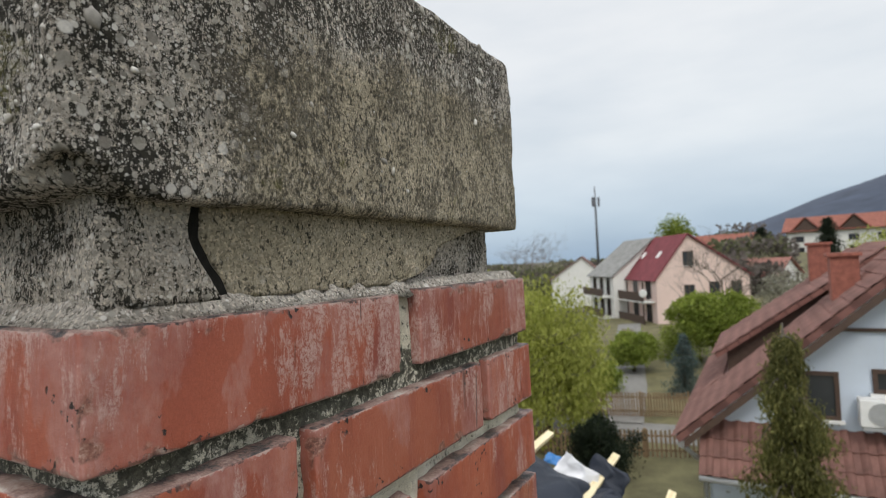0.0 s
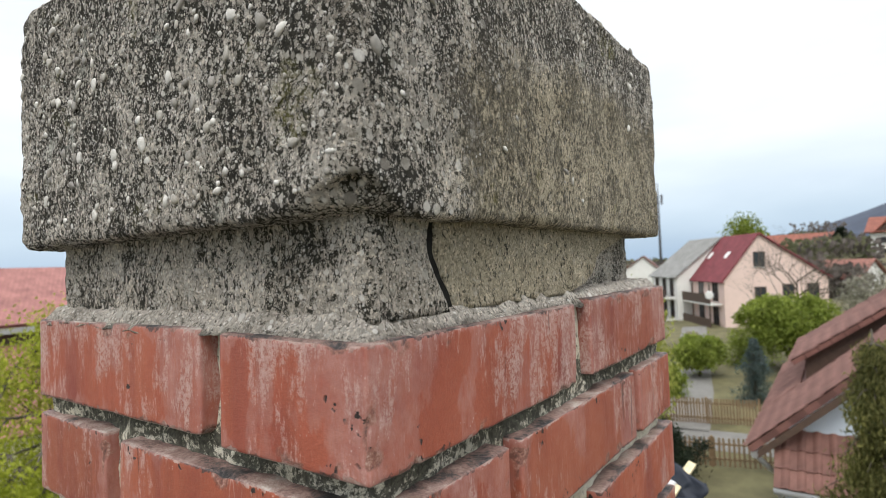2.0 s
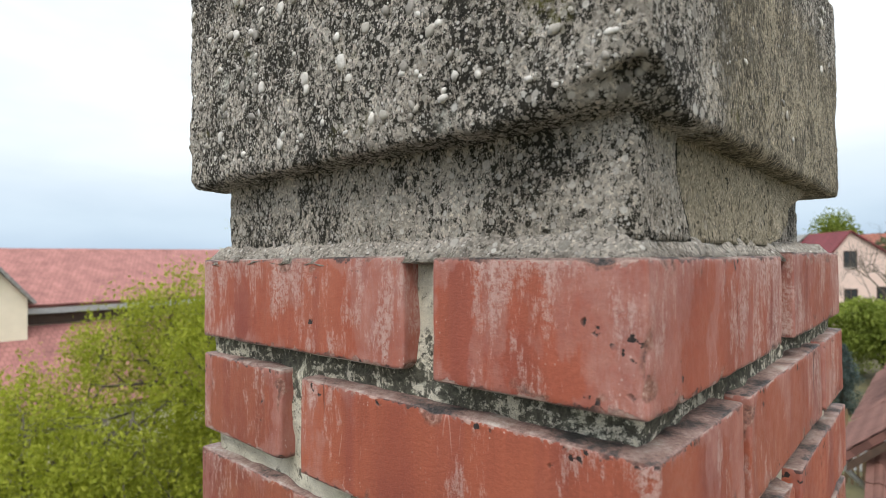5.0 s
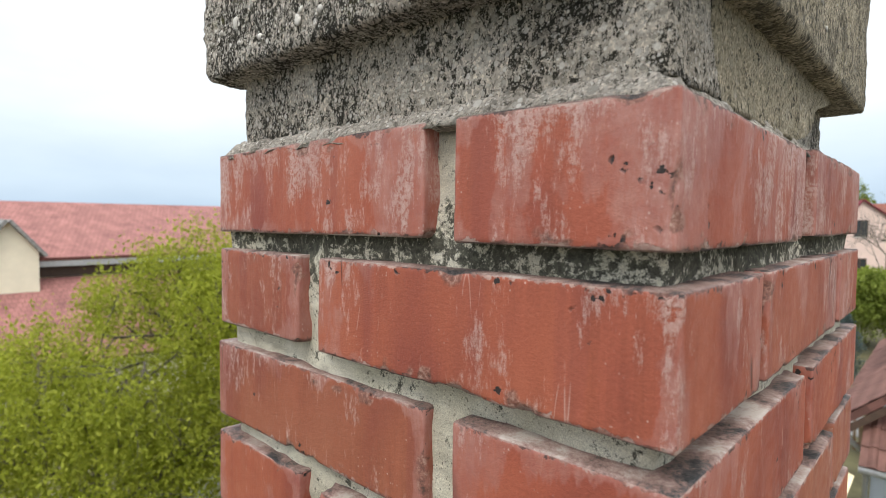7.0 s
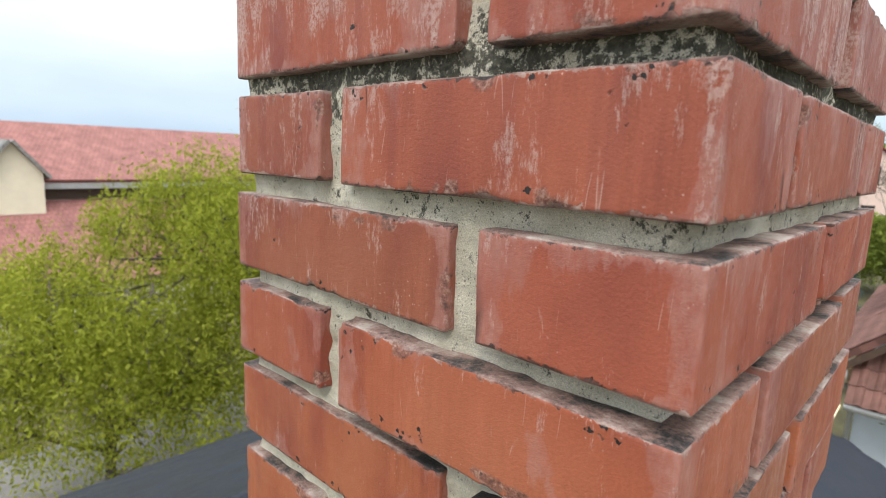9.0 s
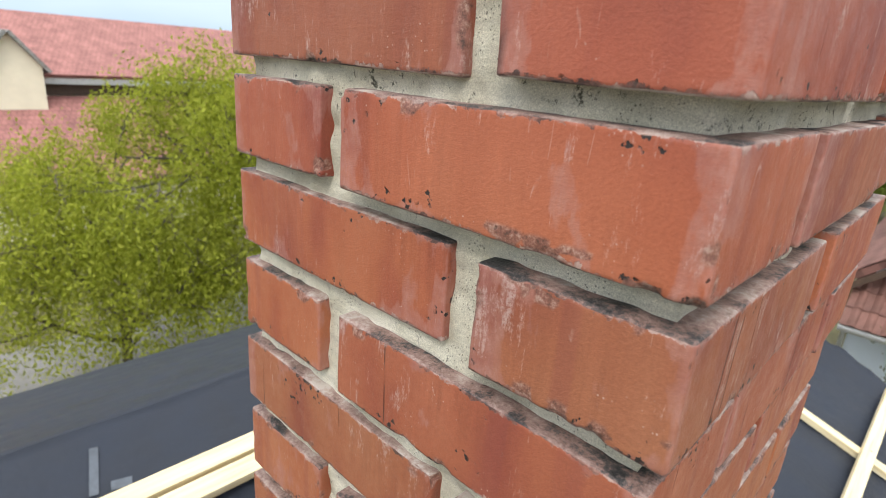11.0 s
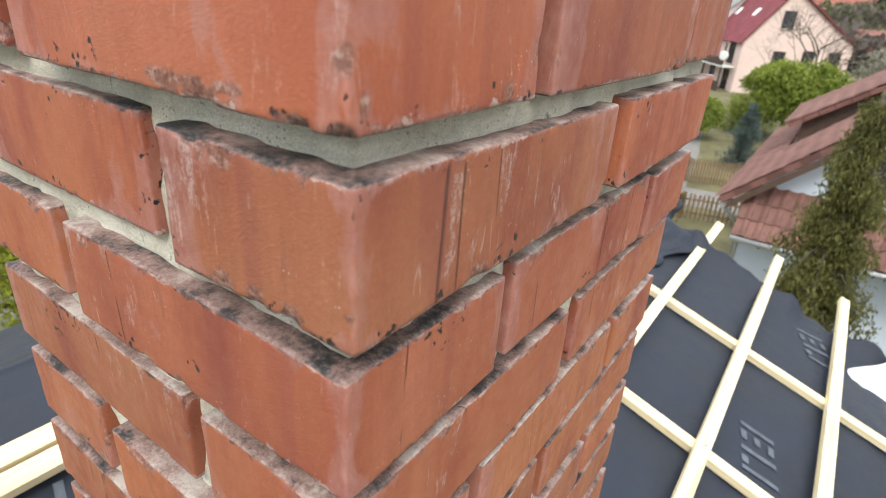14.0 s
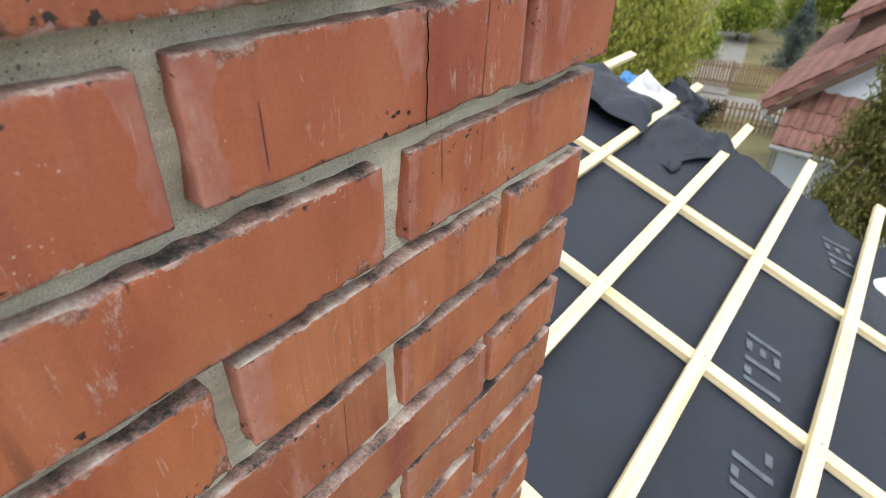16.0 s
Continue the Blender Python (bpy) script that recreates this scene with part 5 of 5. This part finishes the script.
fence("weathered brown board fence across the lane", (-16, 26.2), (-3.0, 28.9), 1.25, 0.13, M_FENCE)

# ---- far houses up the slope ----
def far_house(name, label, az, d, w, l, eave, ridge, turn, wall, roofm, wins=0):
    x, y = d * math.sin(radians(az)), d * math.cos(radians(az))
    g = ground_z(x, y)
    h = house(name, label, pose(x, y, g, 0, 0, turn), w, l, eave, ridge, w / 2, wall, roofm, 0.0, 0.4)
    for k in range(wins):
        window(h, 1.6 + k * (w - 3.2) / max(1, wins - 1), eave * 0.5, 1.2, 1.4, 0.0, -1, M_DARKWOOD)
    return h


far_house("red_roof_house", "low house with faded red roof", 1.4, 84, 9, 12, 2.4, 4.6, 70, M_GREYWALL, M_REDTILE, 2)
far_house("red_roof_house", "low house with faded red roof", -15.6, 104, 8, 12, 2.2, 5.0, 60, M_CREAM, M_BROWNTILE, 2)
far_house("red_roof_house", "distant house with dull red roof", -22.5, 130, 9, 14, 2.2, 4.8, 80, M_GREYWALL, M_BROWNTILE, 2)
far_house("red_roof_house", "distant house with dull red roof", -17.8, 150, 9, 14, 2.4, 5.2, 75, M_CREAM, M_REDTILE, 2)
far_house("red_roof_house", "house with orange roof below the hill", -0.6, 150, 10, 14, 3.6, 6.8, 78, M_CREAM, M_ORANGE, 2)
hx, hy = 180 * math.sin(radians(2.2)), 180 * math.cos(radians(2.2))
hotel = tagged(new("hotel"), "long white terraced building with orange roofs", "building")
hotel.matrix_basis = pose(hx, hy, ground_z(hx, hy), 0, 0, -12)
part("wall", box_bm(0, 42, 0, 12, -2, 5.4), M_GREYWALL, hotel)
for k in range(7):
    window(hotel, 3 + k * 6, 2.6, 2.2, 1.6, 0.0, -1, M_DARKWOOD)
    window(hotel, 3 + k * 6, -0.6, 2.2, 1.8, 0.0, -1, M_DARKWOOD)
for k in range(4):
    x0 = 1.5 + k * 10.6
    g = part("dormer", prism_bm([(x0, 5.4), (x0 + 6.4, 5.4), (x0 + 3.2, 9.0)], -0.6, 8), M_DARKWOOD, hotel)
    slab("dormer_roof", (x0 - 0.6, 5.2), (x0 + 3.2, 9.2), -1.0, 8, 0.25, M_ORANGE, hotel)
    slab("dormer_roof", (x0 + 7.0, 5.2), (x0 + 3.2, 9.2), -1.0, 8, 0.25, M_ORANGE, hotel)
big = slab("roof", (0.0, 5.3), (7.0, 9.4), -43, 1.0, 0.3, M_ORANGE, hotel)
big.matrix_basis = pose(0, -0.8, 0, 0, 0, 90)

# ---- things on the roof edge ----
def crumple(name, label, where, sx, sy, lift, material, seed, curl=0.0):
    """A loose fold of sheeting lying on the roof."""
    n = 46
    verts, faces = [], []
    for a in range(n):
        for b in range(n):
            u, w = a / (n - 1) - 0.5, b / (n - 1) - 0.5
            fold = 0.5 + 0.9 * noise.noise((u * 1.9 + seed, w * 1.4, seed)) + 0.22 * noise.noise((u * 5, w * 3 + seed, 2))
            edge = max(0.0, 1 - (2 * max(abs(u), abs(w))) ** 4)
            z = lift * (0.08 + fold * (0.35 + 0.65 * edge)) + curl * max(0, w) ** 2 * 4
            wob = 0.16 * noise.noise((u * 3, w * 3, seed + 5))
            verts.append((sx * (u + wob), sy * (w + wob * 0.7), z))
    for a in range(n - 1):
        for b in range(n - 1):
            k = a * n + b
            faces.append((k, k + n, k + n + 1, k + 1))
    ob = part(name, mesh_of(name, verts, faces, True), material, None, label, where)
    ob.modifiers.new("thickness", "SOLIDIFY").thickness = 0.002
    return tagged(ob, category="sheeting")


crumple("loose_membrane", "slack dark membrane bulging up at the roof edge", pose(-0.92, 3.00, roof_z(-0.92) + 0.03, 0, ANG, 8), 0.50, 0.50, 0.12, M_MEMBRANE, 3.0)
crumple("loose_membrane", "crumpled dark membrane fold hanging at the roof edge", pose(-0.55, 2.98, roof_z(-0.55) + 0.01, 0, ANG, -20), 0.36, 0.50, 0.09, M_MEMBRANE, 8.0)
crumple("loose_membrane", "stiff dark membrane corner standing up at the roof edge", pose(-0.66, 3.42, roof_z(-0.66) + 0.06, 62, ANG, -12), 0.26, 0.20, 0.04, M_MEMBRANE, 11.0)
crumple("membrane_flap", "white underside of a turned-up membrane flap", pose(-0.83, 3.27, roof_z(-0.83) + 0.03, 52, ANG + 14, 10), 0.24, 0.19, 0.04, M_FLAP, 6.0, 0.06)
crumple("membrane_flap", "white underside of membrane turned over the verge", pose(0.74, 2.98, roof_z(0.74) + 0.05, 20, ANG, -35), 0.28, 0.50, 0.06, M_FLAP, 14.0, 0.05)
crumple("blue_sheet", "small blue plastic sheet on the roof edge", pose(-0.98, 3.36, roof_z(-0.98) + 0.04, 30, ANG, 5), 0.10, 0.08, 0.02, M_BLUE, 17.0)

# faint print on the membrane: plain bars
def bars(x, y, strokes, turn):
    c, n = math.cos(radians(turn)), math.sin(radians(turn))
    for dx, dy, w, h in strokes:
        bm = bmesh.new()
        rows = []
        for i in range(3):
            row = []
            for j in range(6):
                u, t = dx + w * i / 2 + 0.15 * (dy + h * j / 5), dy + h * j / 5
                px, py = x + u * c - t * n, y + u * n + t * c
                row.append(bm.verts.new((px, py, roof_z(px) + sag(px, py) + 0.0045)))
            rows.append(row)
        for i in range(2):
            for j in range(5):
                bm.faces.new((rows[i][j], rows[i + 1][j], rows[i + 1][j + 1], rows[i][j + 1]))
        part("print_bar", bm, M_PRINT, roof, "pale grey print")


word = [(0, 0, 0.020, 0.125), (0.045, 0.0, 0.045, 0.022), (0.045, 0.05, 0.038, 0.022), (0.045, 0.10, 0.045, 0.022), (0.125, 0, 0.022, 0.125), (0.175, 0.0, 0.035, 0.024), (0.225, 0, 0.020, 0.125)]
bars(0.145, 1.98, word, -78)
bars(0.22, 1.55, word[3:], -78)
bars(0.25, 3.02, word, -70)
bars(-1.21, 0.0, word[:2], 82)
bars(-0.93, 0.10, word[:4], 82)
# walls of the house under the roof
tagged(part("wall_own_house", prism_bm([(-4.0, -0.3), (2.9, -0.3), (2.9, roof_z(2.9) - 0.21), (KNEE, roof_z(KNEE) - 0.26), (-4.0, roof_z(-4.0) - 0.21)], -3.2, 2.8), M_CREAM, None, "rendered wall below the unfinished roof"), kind="structure")
